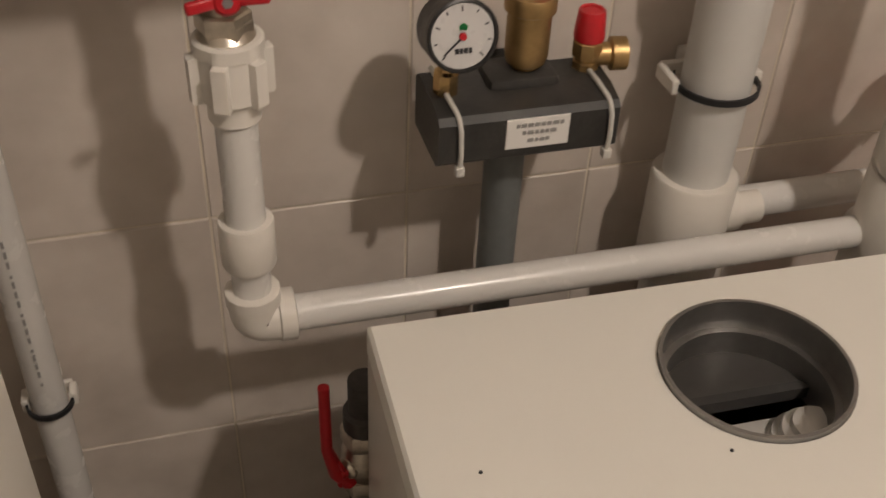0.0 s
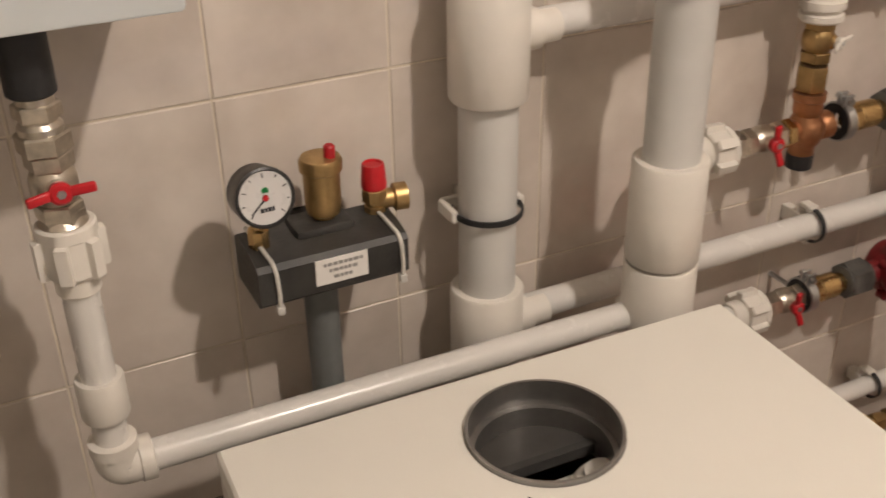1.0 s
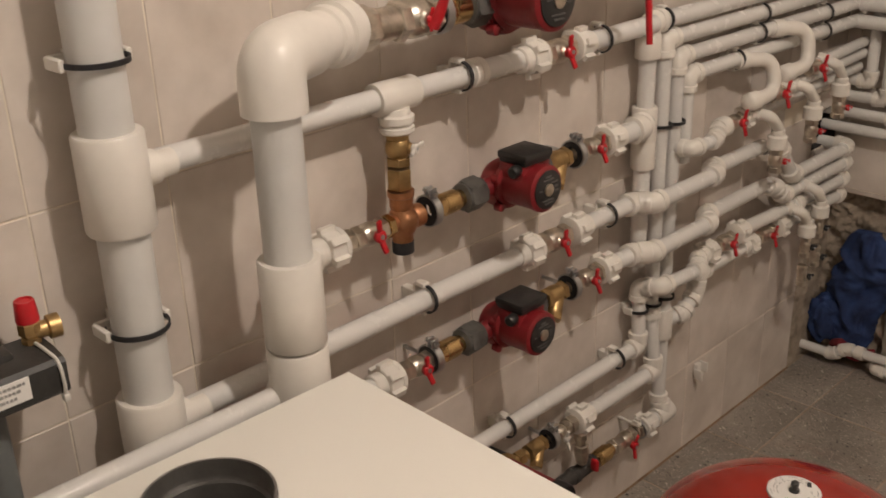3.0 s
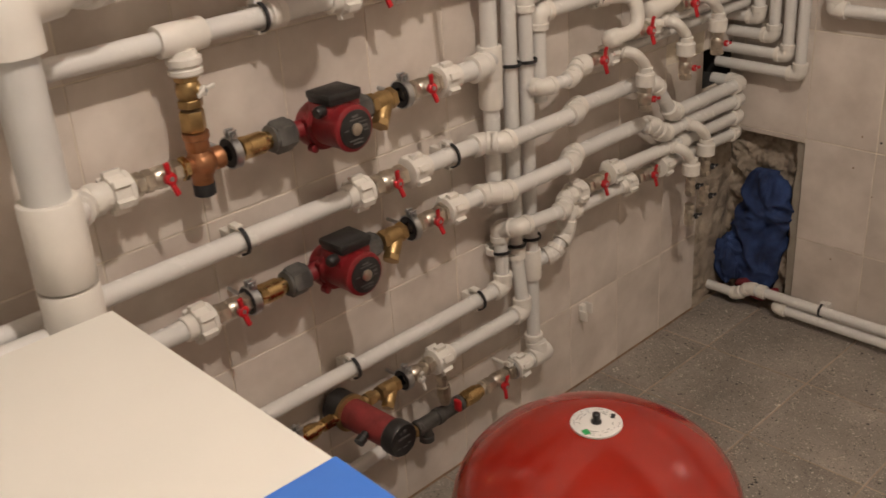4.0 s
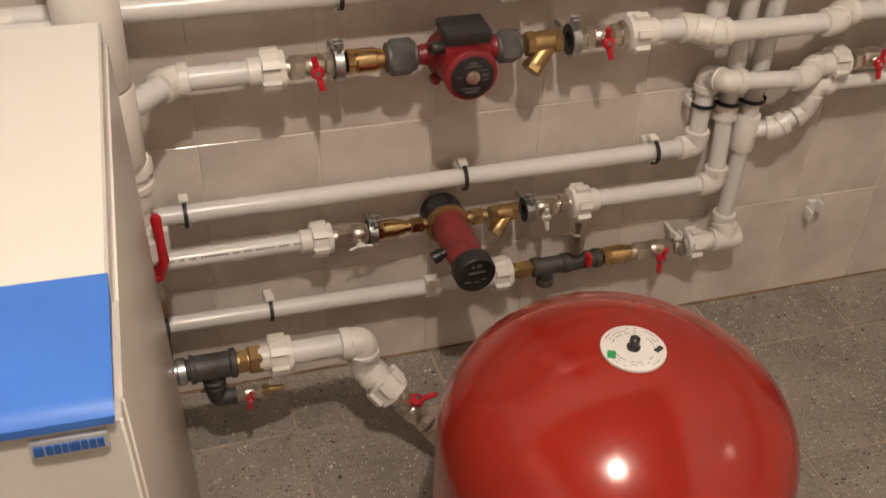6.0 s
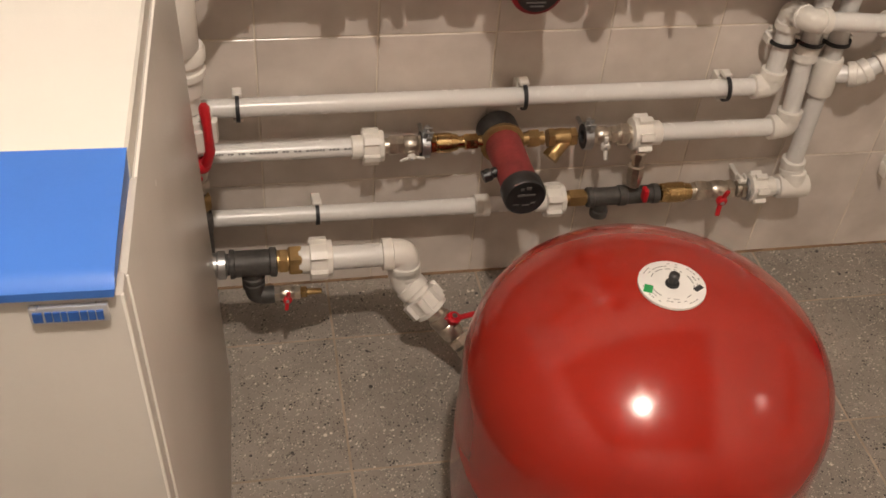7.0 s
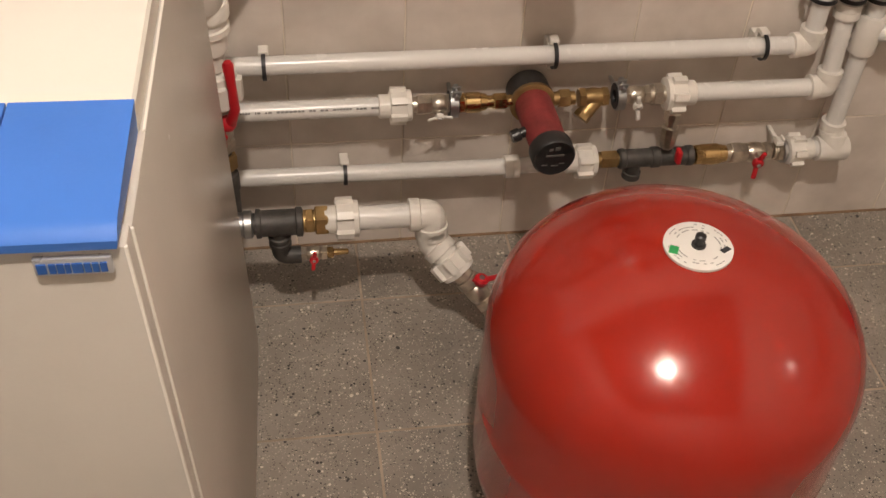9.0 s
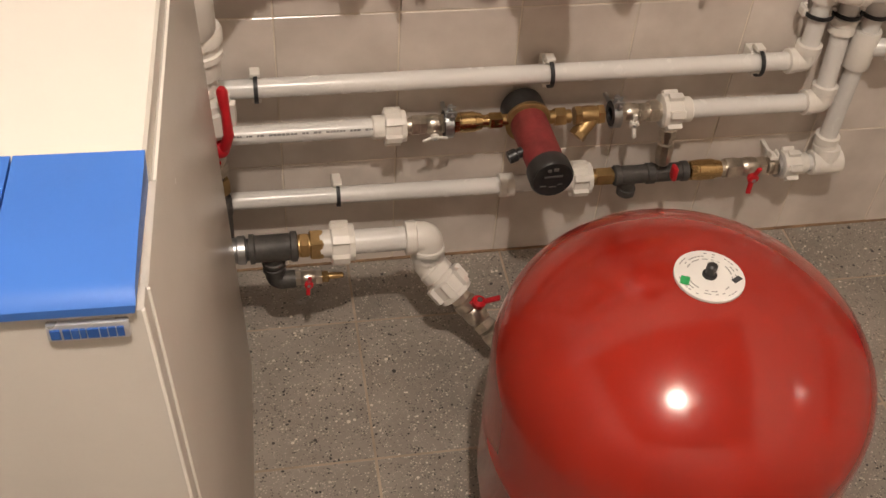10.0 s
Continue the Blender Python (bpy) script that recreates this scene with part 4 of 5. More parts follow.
part("iron_pipe", tube(B(), (-0.688, -0.195, 0.0), (-0.688, -0.195, 0.65), 0.0165, 18), IRON, dp)
part("iron_pipe", lathe(B(), V(-0.688, -0.195, 0.735), (0, 0, 1), [(0, 0.021), (0.02, 0.021), (0.022, 0.016), (0.06, 0.016)], 18), IRON, dp)
ap = thing("appliance", (-1.2, -0.55, 0), "pale enamelled appliance beside the side pipe", "appliance")
part("case", box(B(), (-1.45, -0.75, 0.02), (-0.95, -0.335, 1.15), 0.006), BOILER, ap)
part("plinth", box(B(), (-1.43, -0.74, 0.0), (-0.97, -0.35, 0.02)), BLACK, ap, smooth=False)

# ---- wall rows, from the top down ----
X = Vector((1, 0, 0))
NIP = [(0, 0.016), (0.006, 0.0175), (0.03, 0.0175), (0.036, 0.016)]


def brass_barrel(x0, x1, y, z, r=0.018):
    L = x1 - x0
    return fitting((x0, y, z), X, [(0, r * 0.8), (0.003, r), (L * 0.25, r), (L * 0.27, r * 1.08), (L * 0.75, r * 1.08), (L * 0.77, r), (L, r * 0.85)], BRASS,
                   "bright brass barrel fitting", hexes=((L * 0.02, L * 0.2, r * 1.12),))


def nipple(x0, x1, y, z, r=0.017, material=None, label="nickel hexagon nipple between pipe fittings"):
    L = x1 - x0
    return fitting((x0, y, z), X, [(0, r * 0.85), (L, r * 0.85)], material or NICKEL, label, hexes=((L * 0.25, L * 0.5, r * 1.18),))


# row 1: large pump set on the second main
y1, z1 = -0.095, 1.325
fitting((0.062, y1, z1), X, [(0, 0.034), (0.004, 0.036), (0.006, 0.028), (0.05, 0.028), (0.052, 0.025), (0.10, 0.025)], NICKEL, "nickel threaded union at the large elbow", hexes=((0.012, 0.034, 0.034),))
bv = ball_valve((0.195, y1, z1), X, 0.085, 0.030, front=(0, -1, 0.05), along=(0.1, 0, 1), size=0.02, label="nickel ball valve with a long red lever")
part("lever", sweep(B(), [V(0.2, -0.132, 1.316), V(0.204, -0.143, 1.335), V(0.21, -0.155, 1.37), V(0.22, -0.162, 1.46)], [0.011, 0.009, 0.0065, 0.006], 10), RED, bv, "long red lever")
steel_clamp((0.247, y1, z1), X, 0.028, (0, -0.2, 1))
brass_barrel(0.256, 0.318, y1, z1, 0.023)
pump_nut((0.333, y1, z1), X, 0.036, 0.042)
circulator((0.392, y1, z1 + 0.002), 1.07, "large red wet-rotor circulation pump", left=0.055)
pump_nut((0.488, y1, z1), X, 0.034, 0.036)
brass_barrel(0.505, 0.622, y1, z1, 0.022)
steel_clamp((0.632, y1, z1), X, 0.028, (0, -0.2, 1))
bv = ball_valve((0.684, y1, z1), X, 0.085, 0.028, front=(0, -1, 0.05), along=(0.1, 0, 1), size=0.02, label="nickel ball valve with a long red lever")
part("lever", sweep(B(), [V(0.688, -0.130, 1.33), V(0.704, -0.15, 1.325), V(0.724, -0.158, 1.30), V(0.732, -0.16, 1.20)], [0.011, 0.008, 0.0065, 0.006], 10), RED, bv, "long red lever")
union_nut((0.748, y1, z1), X, 0.040, 0.045)
run("heating_pipe", [(0.762, y1, z1), (0.868, y1, z1), (0.90, -0.05, z1), (1.92, -0.05, z1)], 0.0225, "white plastic pipe high on the tiled wall")

# row 2
y2, z2 = -0.053, 1.200
r2 = run("heating_pipe", [(-0.25, y2, z2), (0.372, y2, z2), (0.505, y2, z2)], 0.0178, "white plastic pipe with a tee over a mixing valve")
tee(r2, (0.186, y2, z2), X, 0.085, 0.0265, (0, 0, -1), 0.055, 0.022)
wall_clip((0.342, y2, z2), X, 0.021, reach=0.052)
union_nut((0.525, y2, z2 - 0.002), X, 0.036, 0.045)
ball_valve((0.592, y2, z2 - 0.003), X, 0.082, 0.0225, size=0.036)
union_nut((0.655, y2, z2 - 0.003), X, 0.034, 0.042, flip=-1)
run("heating_pipe", [(0.67, y2, z2 - 0.003), (0.905, y2, z2 - 0.003)], 0.0185, "short white plastic pipe to the riser")
wall_clip((0.728, y2, z2 - 0.003), X, 0.0225, reach=0.052)

# row 3: mixing valve and pump
y3, z3 = -0.070, 0.995
run("heating_pipe", [(-0.112, -0.160, z3), (-0.036, y3 - 0.004, z3), (0.014, y3, z3)], 0.0195, "short white plastic stub slanting from the main", fit_scale=1.28)
union_nut((0.026, y3, z3), X, 0.034, 0.045)
nipple(0.046, 0.072, y3, z3)
ball_valve((0.102, y3, z3), X, 0.066, 0.0185)
nipple(0.132, 0.156, y3, z3, 0.017, BRASS, "bright brass nipple between pipe fittings")
mix = thing("mixing_valve", (0.176, y3, z3), "copper-coloured three-way mixing valve with a black cap", "valve")
bm = lathe(B(), V(0.148, y3, z3), X, [(0, 0.0165), (0.010, 0.0165), (0.012, 0.0150), (0.016, 0.021), (0.022, 0.0245), (0.030, 0.0255), (0.038, 0.0245), (0.044, 0.021), (0.050, 0.017), (0.054, 0.0195), (0.068, 0.0195)], 24)
lathe(bm, V(0.176, y3, z3 - 0.036), (0, 0, 1), [(0, 0.0175), (0.014, 0.0180), (0.020, 0.0225), (0.030, 0.0255), (0.040, 0.0250), (0.050, 0.0205), (0.058, 0.0175), (0.062, 0.0195), (0.078, 0.0195), (0.080, 0.022), (0.090, 0.022)], 24)
part("body", bm, COPPER, mix, sharp=40)
part("cap", lathe(B(), V(0.176, y3, z3 - 0.056), (0, 0, 1), [(0, 0.016), (0.002, 0.0185), (0.022, 0.0185)], 20), BLACK, mix, "black knurled cap")
part("top_nut", hex_nut(B(), V(0.177, y3 + 0.003, z3 + 0.056), (0, 0, 1), 0.034, 0.0215), BRASS_DULL, mix, "brass top nut", sharp=30)
ball_valve((0.180, y3 + 0.006, 1.118), (0, 0, 1), 0.058, 0.020, front=(0.5, -1, 0), along=(1, 0.4, 0.2), handle=FIT, size=0.026, label="small bronze ball valve with a white butterfly handle", metal=BRASS_DULL)
un = thing("pipe_union", (0.184, -0.058, 1.155), "white plastic adapter under a tee", "pipe union", "pipe unions")
part("collar", lathe(B(), V(0.183, -0.060, 1.142), (0, 0, 1), [(0, 0.026), (0.003, 0.0285), (0.010, 0.0285), (0.012, 0.025), (0.016, 0.025), (0.018, 0.029), (0.028, 0.029), (0.031, 0.024), (0.04, 0.022)], 26), FIT, un)


def pump_set(y, z, clamp, brass, nut, px, strain, clamp2, valve, uni):
    steel_clamp((clamp, y, z), X, 0.0235)
    brass_barrel(brass - 0.032, brass + 0.03, y, z, 0.0185)
    pump_nut((nut, y, z), X, 0.0305, 0.036)
    circulator((px, y, z), 0.89)
    pump_nut((px + 0.092, y, z), X, 0.028, 0.03)
    y_strainer((strain, y, z), X, 1.0)
    steel_clamp((clamp2, y, z), X, 0.0235)
    nipple(clamp2 + 0.004, valve - 0.028, y, z)
    ball_valve((valve, y, z), X, 0.062, 0.0185)
    nipple(valve + 0.028, uni - 0.016, y, z, 0.02)
    union_nut((uni, y, z), X, 0.034, 0.042, flip=-1)


pump_set(y3, z3, 0.238, 0.284, 0.340, 0.428, 0.575, 0.630, 0.682, 0.742)
r3 = run("heating_pipe", [(0.757, y3, z3), (0.845, y3, z3), (0.905, -0.045, z3)], 0.0205, "short white plastic pipe to the riser")

# row 4
y4, z4 = -0.056, 0.826
CROSS = -0.088
r4 = run("heating_pipe", [(-0.25, y4, z4), (0.50, y4, z4)], 0.0185, "long white plastic pipe across the tiles")
wall_clip((0.237, y4, z4), X, 0.022, reach=0.055)
union_nut((0.515, y4, z4), X, 0.034, 0.046)
ball_valve((0.585, y4, z4), X, 0.085, 0.0225, size=0.034)
union_nut((0.656, y4, z4), X, 0.034, 0.046, flip=-1)
run("heating_pipe", [(0.675, y4, z4), (0.855, y4, z4), (0.885, CROSS, z4 - 0.002), (1.135, CROSS, z4 - 0.004), (1.168, -0.055, z4 - 0.008), (1.405, -0.055, z4 - 0.010)], 0.018, "white plastic pipe stepping over the risers")
wall_clip((0.762, y4, z4), X, 0.022, reach=0.055)

# row 5: second pump
y5, z5 = -0.070, 0.716
r5 = run("heating_pipe", [(-0.110, -0.158, z5 - 0.002), (-0.024, y5 - 0.002, z5), (0.115, y5, z5)], 0.0185, "white plastic pipe with a slanting elbow from the main")
union_nut((0.128, y5, z5), X, 0.034, 0.045)
nipple(0.148, 0.172, y5, z5)
ball_valve((0.193, y5, z5), X, 0.06, 0.0185)
pump_set(y5, z5, 0.230, 0.274, 0.331, 0.418, 0.572, 0.624, 0.676, 0.738)
run("heating_pipe", [(0.752, y5, z5), (0.845, y5, z5), (0.880, CROSS - 0.004, z5 - 0.004), (1.115, CROSS - 0.004, z5 - 0.006), (1.15, -0.058, z5 - 0.008), (1.43, -0.056, z5 - 0.010)], 0.018, "white plastic pipe stepping over the risers")

# row 6
y6, z6 = -0.046, 0.4535
RA, RB, RC, YR = 0.917, 0.970, 1.022, -0.040
r6 = run("heating_pipe", [(-0.20, y6, z6), (RA, y6, z6), (RA, YR, 0.60), (RA + 0.01, -0.09, 0.612), (1.085, -0.09, 0.600), (1.12, -0.066, 0.612), (1.15, -0.066, 0.612)], 0.0161, "long white plastic pipe rising to a valve")
for xc in (-0.029, 0.457, 0.830):
    wall_clip((xc, y6, z6), X, 0.020, reach=0.045)
# row 7
y7, z7 = -0.058, 0.370
r7 = run("heating_pipe", [(-0.15, y7, z7), (0.178, y7, z7)], 0.0162, "white plastic pipe with a printed line")
bm = B()
xx = -0.075
while xx < 0.16:
    w = random.uniform(0.0025, 0.0065)
    box(bm, (xx, y7 - 0.0152, z7 + 0.0062), (xx + w, y7 - 0.0135, z7 + 0.0095))
    xx += w + random.choice((0.0012, 0.0012, 0.0016, 0.008))
part("print", bm, INK_GREY, r7, "line of printed bars", smooth=False)
union_nut((0.196, y7, z7), X, 0.031, 0.044, turn=0.0)
nipple(0.216, 0.246, y7, z7, 0.0155)
ball_valve((0.262, y7, z7), X, 0.05, 0.0165, front=(0, -1, -0.6), along=(1, 0, 0.1), handle=FIT, size=0.024, label="small ball valve with a white butterfly handle")
steel_clamp((0.287, y7, z7), X, 0.021, (0.1, -0.3, 1))
brass_barrel(0.295, 0.345, y7, z7, 0.0165)
nipple(0.345, 0.392, y7, z7, 0.013, BRASS, "bright brass nipple between pipe fittings")
p3 = thing("circulation_pump", (0.425, y7, z7), "matt red cylindrical circulation pump with black ends", "pump", "circulation pumps")
ax = Vector((0.03, -1, 0.01)).normalized()
o3 = V(0.426, y7, z7 - 0.003)
part("flange", lathe(B(), o3 - ax * (-0.004), -ax, [(0, 0.036), (0.004, 0.039), (0.045, 0.038), (0.05, 0.03)], 28), BLACK_CASE, p3, "black pump head")
part("brass_ring", lathe(B(), o3 - ax * 0.002, ax, [(0, 0.0385), (0.003, 0.0405), (0.010, 0.0405), (0.012, 0.036)], 28), BRASS_DULL, p3, "brass clamping ring")
part("motor", lathe(B(), o3 + ax * 0.008, ax, [(0, 0.0315), (0.004, 0.0325), (0.12, 0.0315), (0.126, 0.031)], 30), RED_OLD, p3, "matt red motor can")
cap = part("end_cap", lathe(B(), o3 + ax * 0.130, ax, [(0, 0.0335), (0.003, 0.0365), (0.028, 0.0365), (0.032, 0.0335), (0.0305, 0.031)], 32), BLACK_CASE, p3, "glossy black end cap")
bm = B()
cm = Matrix.Translation(o3 + ax * 0.1612) @ Matrix((Vector((1, 0, 0)) - ax * ax.x, -ax, Vector((0, 0, 1)))).transposed().to_4x4()
for dx, dz, w, h in ((-0.010, 0.016, 0.006, 0.005), (0.0, 0.017, 0.008, 0.006), (-0.014, 0.004, 0.03, 0.0035), (-0.02, -0.014, 0.01, 0.002), (-0.004, -0.016, 0.012, 0.002), (0.010, -0.012, 0.008, 0.002)):
    box(bm, (dx, -0.0012, dz), (dx + w, 0.0, dz + h), 0, cm)
part("print", bm, INK_DIM, cap, "grey print bars", smooth=False)
part("side_knob", lathe(B(), o3 + ax * 0.085 - X * 0.03, (-1, -0.2, -0.3), [(0, 0.009), (0.01, 0.009), (0.012, 0.0115), (0.026, 0.011)], 14), BLACK_CASE, p3, "black cable entry")
nipple(0.463, 0.502, y7, z7, 0.0145, BRASS_DULL, "dull brass nipple beside the pump")
y_strainer((0.535, y7, z7), X, 0.85, (0, -0.5, -0.8))
steel_clamp((0.582, y7, z7), X, 0.021, (0, -0.3, 1))
ball_valve((0.612, y7, z7), X, 0.05, 0.0165, front=(0, -1, -0.3), along=(0.15, 0, -1), handle=FIT, size=0.028, label="small ball valve with a white butterfly handle")
nipple(0.634, 0.668, y7, z7, 0.018)
union_nut((0.683, y7, z7), X, 0.034, 0.042, flip=-1)
r7b = run("heating_pipe", [(0.70, y7, z7), (RB, y7, z7), (RB, YR, 0.52), (RB, YR, 1.152), (1.92, YR, 1.142)], 0.0165, "white plastic pipe turning up into a riser")
# row 8
y8, z8 = -0.050, 0.219
r8 = run("heating_pipe", [(-0.15, y8, z8 + 0.002), (0.405, y8, z8 - 0.004), (0.53, y8, z8)], 0.0155, "white plastic pipe low on the wall")
wall_clip((0.099, y8, z8), X, 0.017, reach=0.049)
union_nut((0.545, y8, z8), X, 0.033, 0.045)
fitting((0.566, y8, z8), X, [(0, 0.012), (0.045, 0.012)], BRASS_DULL, "dull brass hexagon adapter fitting", hexes=((0.008, 0.03, 0.018),))
it = thing("iron_tee", (0.68, y8, z8), "black cast-iron tee with a short drain stub", "pipe fitting")
bm = lathe(B(), V(0.608, y8, z8), X, [(0, 0.017), (0.003, 0.0195), (0.012, 0.0195), (0.014, 0.0175), (0.062, 0.0175), (0.064, 0.02), (0.078, 0.02), (0.08, 0.0175), (0.13, 0.0175), (0.132, 0.0195), (0.143, 0.0195), (0.145, 0.017)], 22)
lathe(bm, V(0.640, y8, z8), (0, 0, -1), [(0, 0.0145), (0.030, 0.0145), (0.031, 0.0175), (0.044, 0.0175), (0.045, 0.014)], 18)
part("body", bm, IRON, it, sharp=35)
brass_barrel(0.755, 0.818, y8, z8, 0.0185)
nipple(0.816, 0.858, y8, z8, 0.018)
ball_valve((0.875, y8, z8), X, 0.062, 0.0185, front=(0, -1, -0.2), along=(-0.12, 0, -1))
nipple(0.912, 0.94, y8, z8, 0.018)
ck = thing("pipe_clip", (0.918, y8, z8), "white plastic pipe clip with a steel ring", "pipe clip", "pipe clips")
bm = box(B(), (0.910, -0.062, z8 + 0.0195), (0.926, -0.040, z8 + 0.027), 0.002)
for dx in (-0.008, 0.004):
    box(bm, (0.918 + dx, -0.060, z8 + 0.0265), (0.922 + dx, -0.044, z8 + 0.034), 0.001)
box(bm, (0.914, -0.041, z8 + 0.0185), (0.922, 0.0, z8 + 0.0235), 0.001)
part("saddle", bm, FIT, ck)
part("steel_ring", ring(B(), V(0.932, y8, z8), X, 0.0185, 0.0235, 0.006), STEEL, ck, "bright steel ring")
union_nut((0.955, y8, z8), X, 0.031, 0.038, flip=-1)
r8b = run("heating_pipe", [(0.972, y8, z8), (1.03, y8, z8), (1.024, YR, 0.26), (RC, YR, 1.106), (1.92, YR, 1.094)], 0.0165, "white plastic pipe turning up into a riser")
tee(r8b, (1.03, y8, z8), X, 0.06, 0.0245, (0, 0.1, 1), 0.035, 0.0235)
sleeve(r8b, (RC, YR, 0.470), (0, 0, 1), 0.075, 0.0245)
# link between rows 7 and 8
lk = thing("drain_link", (0.70, -0.07, 0.30), "small nickel link pipe with a red lever tap", "valve")
bm = lathe(B(), V(0.690, y7, z7 - 0.028), (0.03, -0.04, -1), [(0, 0.012), (0.010, 0.014), (0.012, 0.016), (0.026, 0.016), (0.028, 0.0115), (0.042, 0.0115), (0.044, 0.0155), (0.062, 0.0165), (0.078, 0.0150), (0.090, 0.012)], 8)
part("link_body", bm, NICKEL, lk, sharp=35)
part("tap_lever", box(B(), (0.704, y8 - 0.046, z8 + 0.014), (0.714, y8 - 0.026, z8 + 0.044), 0.0045, None), RED, lk, "short red lever")

# boiler return: black tee, union, elbows and the valve at the tank
yb, zb = -0.205, 0.250
bt = thing("boiler_tee", (-0.03, yb, zb), "black iron tee on the boiler outlet with a drain tap", "pipe fitting")
part("stub", lathe(B(), V(BX1, yb, zb), X, [(0, 0.021), (0.02, 0.021), (0.022, 0.024), (0.034, 0.024), (0.036, 0.019)], 20), STEEL, bt, "zinc-plated stub")
bm = lathe(B(), V(-0.066, yb, zb), X, [(0, 0.018), (0.006, 0.018), (0.007, 0.025), (0.014, 0.025), (0.016, 0.0225), (0.072, 0.0225), (0.074, 0.0255), (0.083, 0.0255), (0.085, 0.02)], 24)
lathe(bm, V(-0.022, yb, zb), (0, 0, -1), [(0, 0.017), (0.026, 0.017), (0.028, 0.0195), (0.034, 0.0195), (0.035, 0.0165), (0.04, 0.0165), (0.041, 0.019), (0.05, 0.019)], 20)
sweep(bm, rounded([V(-0.022, yb, zb - 0.045), V(-0.022, yb, zb - 0.076), V(0.012, yb, zb - 0.076)], 0.026, 6), 0.0155, 18)
part("iron_body", bm, IRON, bt, "black iron tee and elbow", sharp=35)
fitting((0.018, yb, zb), X, [(0, 0.019), (0.05, 0.019)], BRASS_DULL, "dull brass union nut fitting", hexes=((0.004, 0.014, 0.022), (0.020, 0.022, 0.027)))
nipple(0.058, 0.082, yb, zb, 0.017, NICKEL)
union_nut((0.092, yb, zb), X, 0.036, 0.046, turn=0.0)
ball_valve((0.033, yb, zb - 0.076), X, 0.046, 0.0125, front=(0, -1, 0.15), along=(0.1, 0, 1), size=0.024)
fitting((0.055, yb, zb - 0.076), X, [(0, 0.008), (0.012, 0.008), (0.013, 0.006), (0.036, 0.005), (0.038, 0.0035)], BRASS, "bright brass hose nozzle tip", hexes=((0.002, 0.01, 0.011),))
rb = run("return_pipe", [(0.10, yb, zb), (0.234, yb, zb), (0.236, yb - 0.008, zb - 0.056), (0.262, yb - 0.030, zb - 0.078)], 0.0205, "white plastic pipe with two elbows to the red tank", group="boiler pipes")
dv = Vector((0.62, -0.45, -0.64)).normalized()
q = V(0.262, yb - 0.030, zb - 0.078)
union_nut(q + dv * 0.014, dv, 0.036, 0.046, flip=1)
fitting(q + dv * 0.035, dv, [(0, 0.018), (0.012, 0.018), (0.014, 0.021), (0.03, 0.021), (0.034, 0.018)], NICKEL, "nickel union tail beside a valve")
ball_valve(q + dv * 0.080, dv, 0.066, 0.0195, front=(0.15, -0.1, 1), along=(0.9, -0.25, 0.30), size=0.040)
fitting(q + dv * 0.118, dv, [(0, 0.018), (0.02, 0.018), (0.022, 0.02), (0.04, 0.02), (0.06, 0.016)], NICKEL, "nickel connector into the tank", hexes=((0.004, 0.014, 0.022),))
# valve train below the second main, behind the boiler
gp = thing("gas_pipe", (GX, GY, 0.2), "black iron pipe train behind the boiler", "pipe", "boiler pipes")
part("iron_pipe", tube(B(), (GX, GY, 0.20), (GX, GY, 0.44), 0.0165, 20), IRON, gp)
part("iron_elbow", sweep(B(), rounded([V(GX, GY, 0.29), V(GX, GY, 0.215), V(GX - 0.02, GY - 0.10, 0.212)], 0.04, 7), 0.0215, 20), IRON, gp, "black iron elbow", sharp=50)
sleeve(gp, (GX, GY, 0.305), (0, 0, 1), 0.034, 0.0235, "iron_socket", IRON, "black iron socket")
part("brass_nut", hex_nut(B(), V(GX, GY, 0.335), (0, 0, 1), 0.03, 0.024), BRASS_DULL, gp, "brass nut", sharp=30)
union_nut((GX, GY, 0.500), (0, 0, 1), 0.042, 0.062)
gv = ball_valve((GX, GY, 0.418), (0, 0, 1), 0.09, 0.023, front=(0.3, -1, 0), along=(0, 0, 1), size=0.02, label="nickel ball valve with a long red lever")
bm = sweep(B(), [V(-0.088, GY - 0.026, 0.440), V(-0.079, GY - 0.034, 0.456), V(-0.073, GY - 0.038, 0.478), V(-0.074, GY - 0.042, 0.520), V(-0.076, GY - 0.045, 0.562), V(-0.076, GY - 0.045, 0.568)], [0.0095, 0.0085, 0.0080, 0.0070, 0.0085, 0.0050], 12)
bmesh.ops.create_icosphere(bm, subdivisions=3, radius=0.0145, matrix=Matrix.Translation((-0.088, GY - 0.026, 0.443)))
part("lever", bm, RED, gv, "long red lever")

# ---- risers and their bends ----
ra = run("heating_riser", [(RA - 0.012, YR, 0.66), (RA - 0.008, YR, 1.196), (1.92, YR, 1.186)], 0.0185, "white plastic riser bending along the wall", group="risers")
tee(ra, (RA - 0.010, YR, 0.985), (0, 0, 1), 0.075, 0.027, (-1, -0.2, 0), 0.04, 0.026)
sleeve(ra, (RA - 0.010, YR, 0.93), (0, 0, 1), 0.085, 0.0265)
sleeve(ra, (RA - 0.010, YR, 1.15), (0, 0, 1), 0.05, 0.0265)
rd = run("heating_riser", [(1.066, YR, 0.86), (1.066, YR, 1.058), (1.92, YR, 1.046)], 0.0165, "white plastic riser bending along the wall", group="risers")
for xr, zz in ((RA - 0.01, 0.972), (RB, 0.968), (RC, 0.964), (RA, 0.545), (RB, 0.543), (RC, 0.541)):
    wall_clip((xr, YR, zz), (0, 0, 1), 0.0205, reach=0.039)
for xc, zc in ((0.962, 1.196), (1.37, 1.146), (1.36, 1.102), (1.70, 1.097)):
    wall_clip((xc, YR, zc), X, 0.0195, reach=0.039)
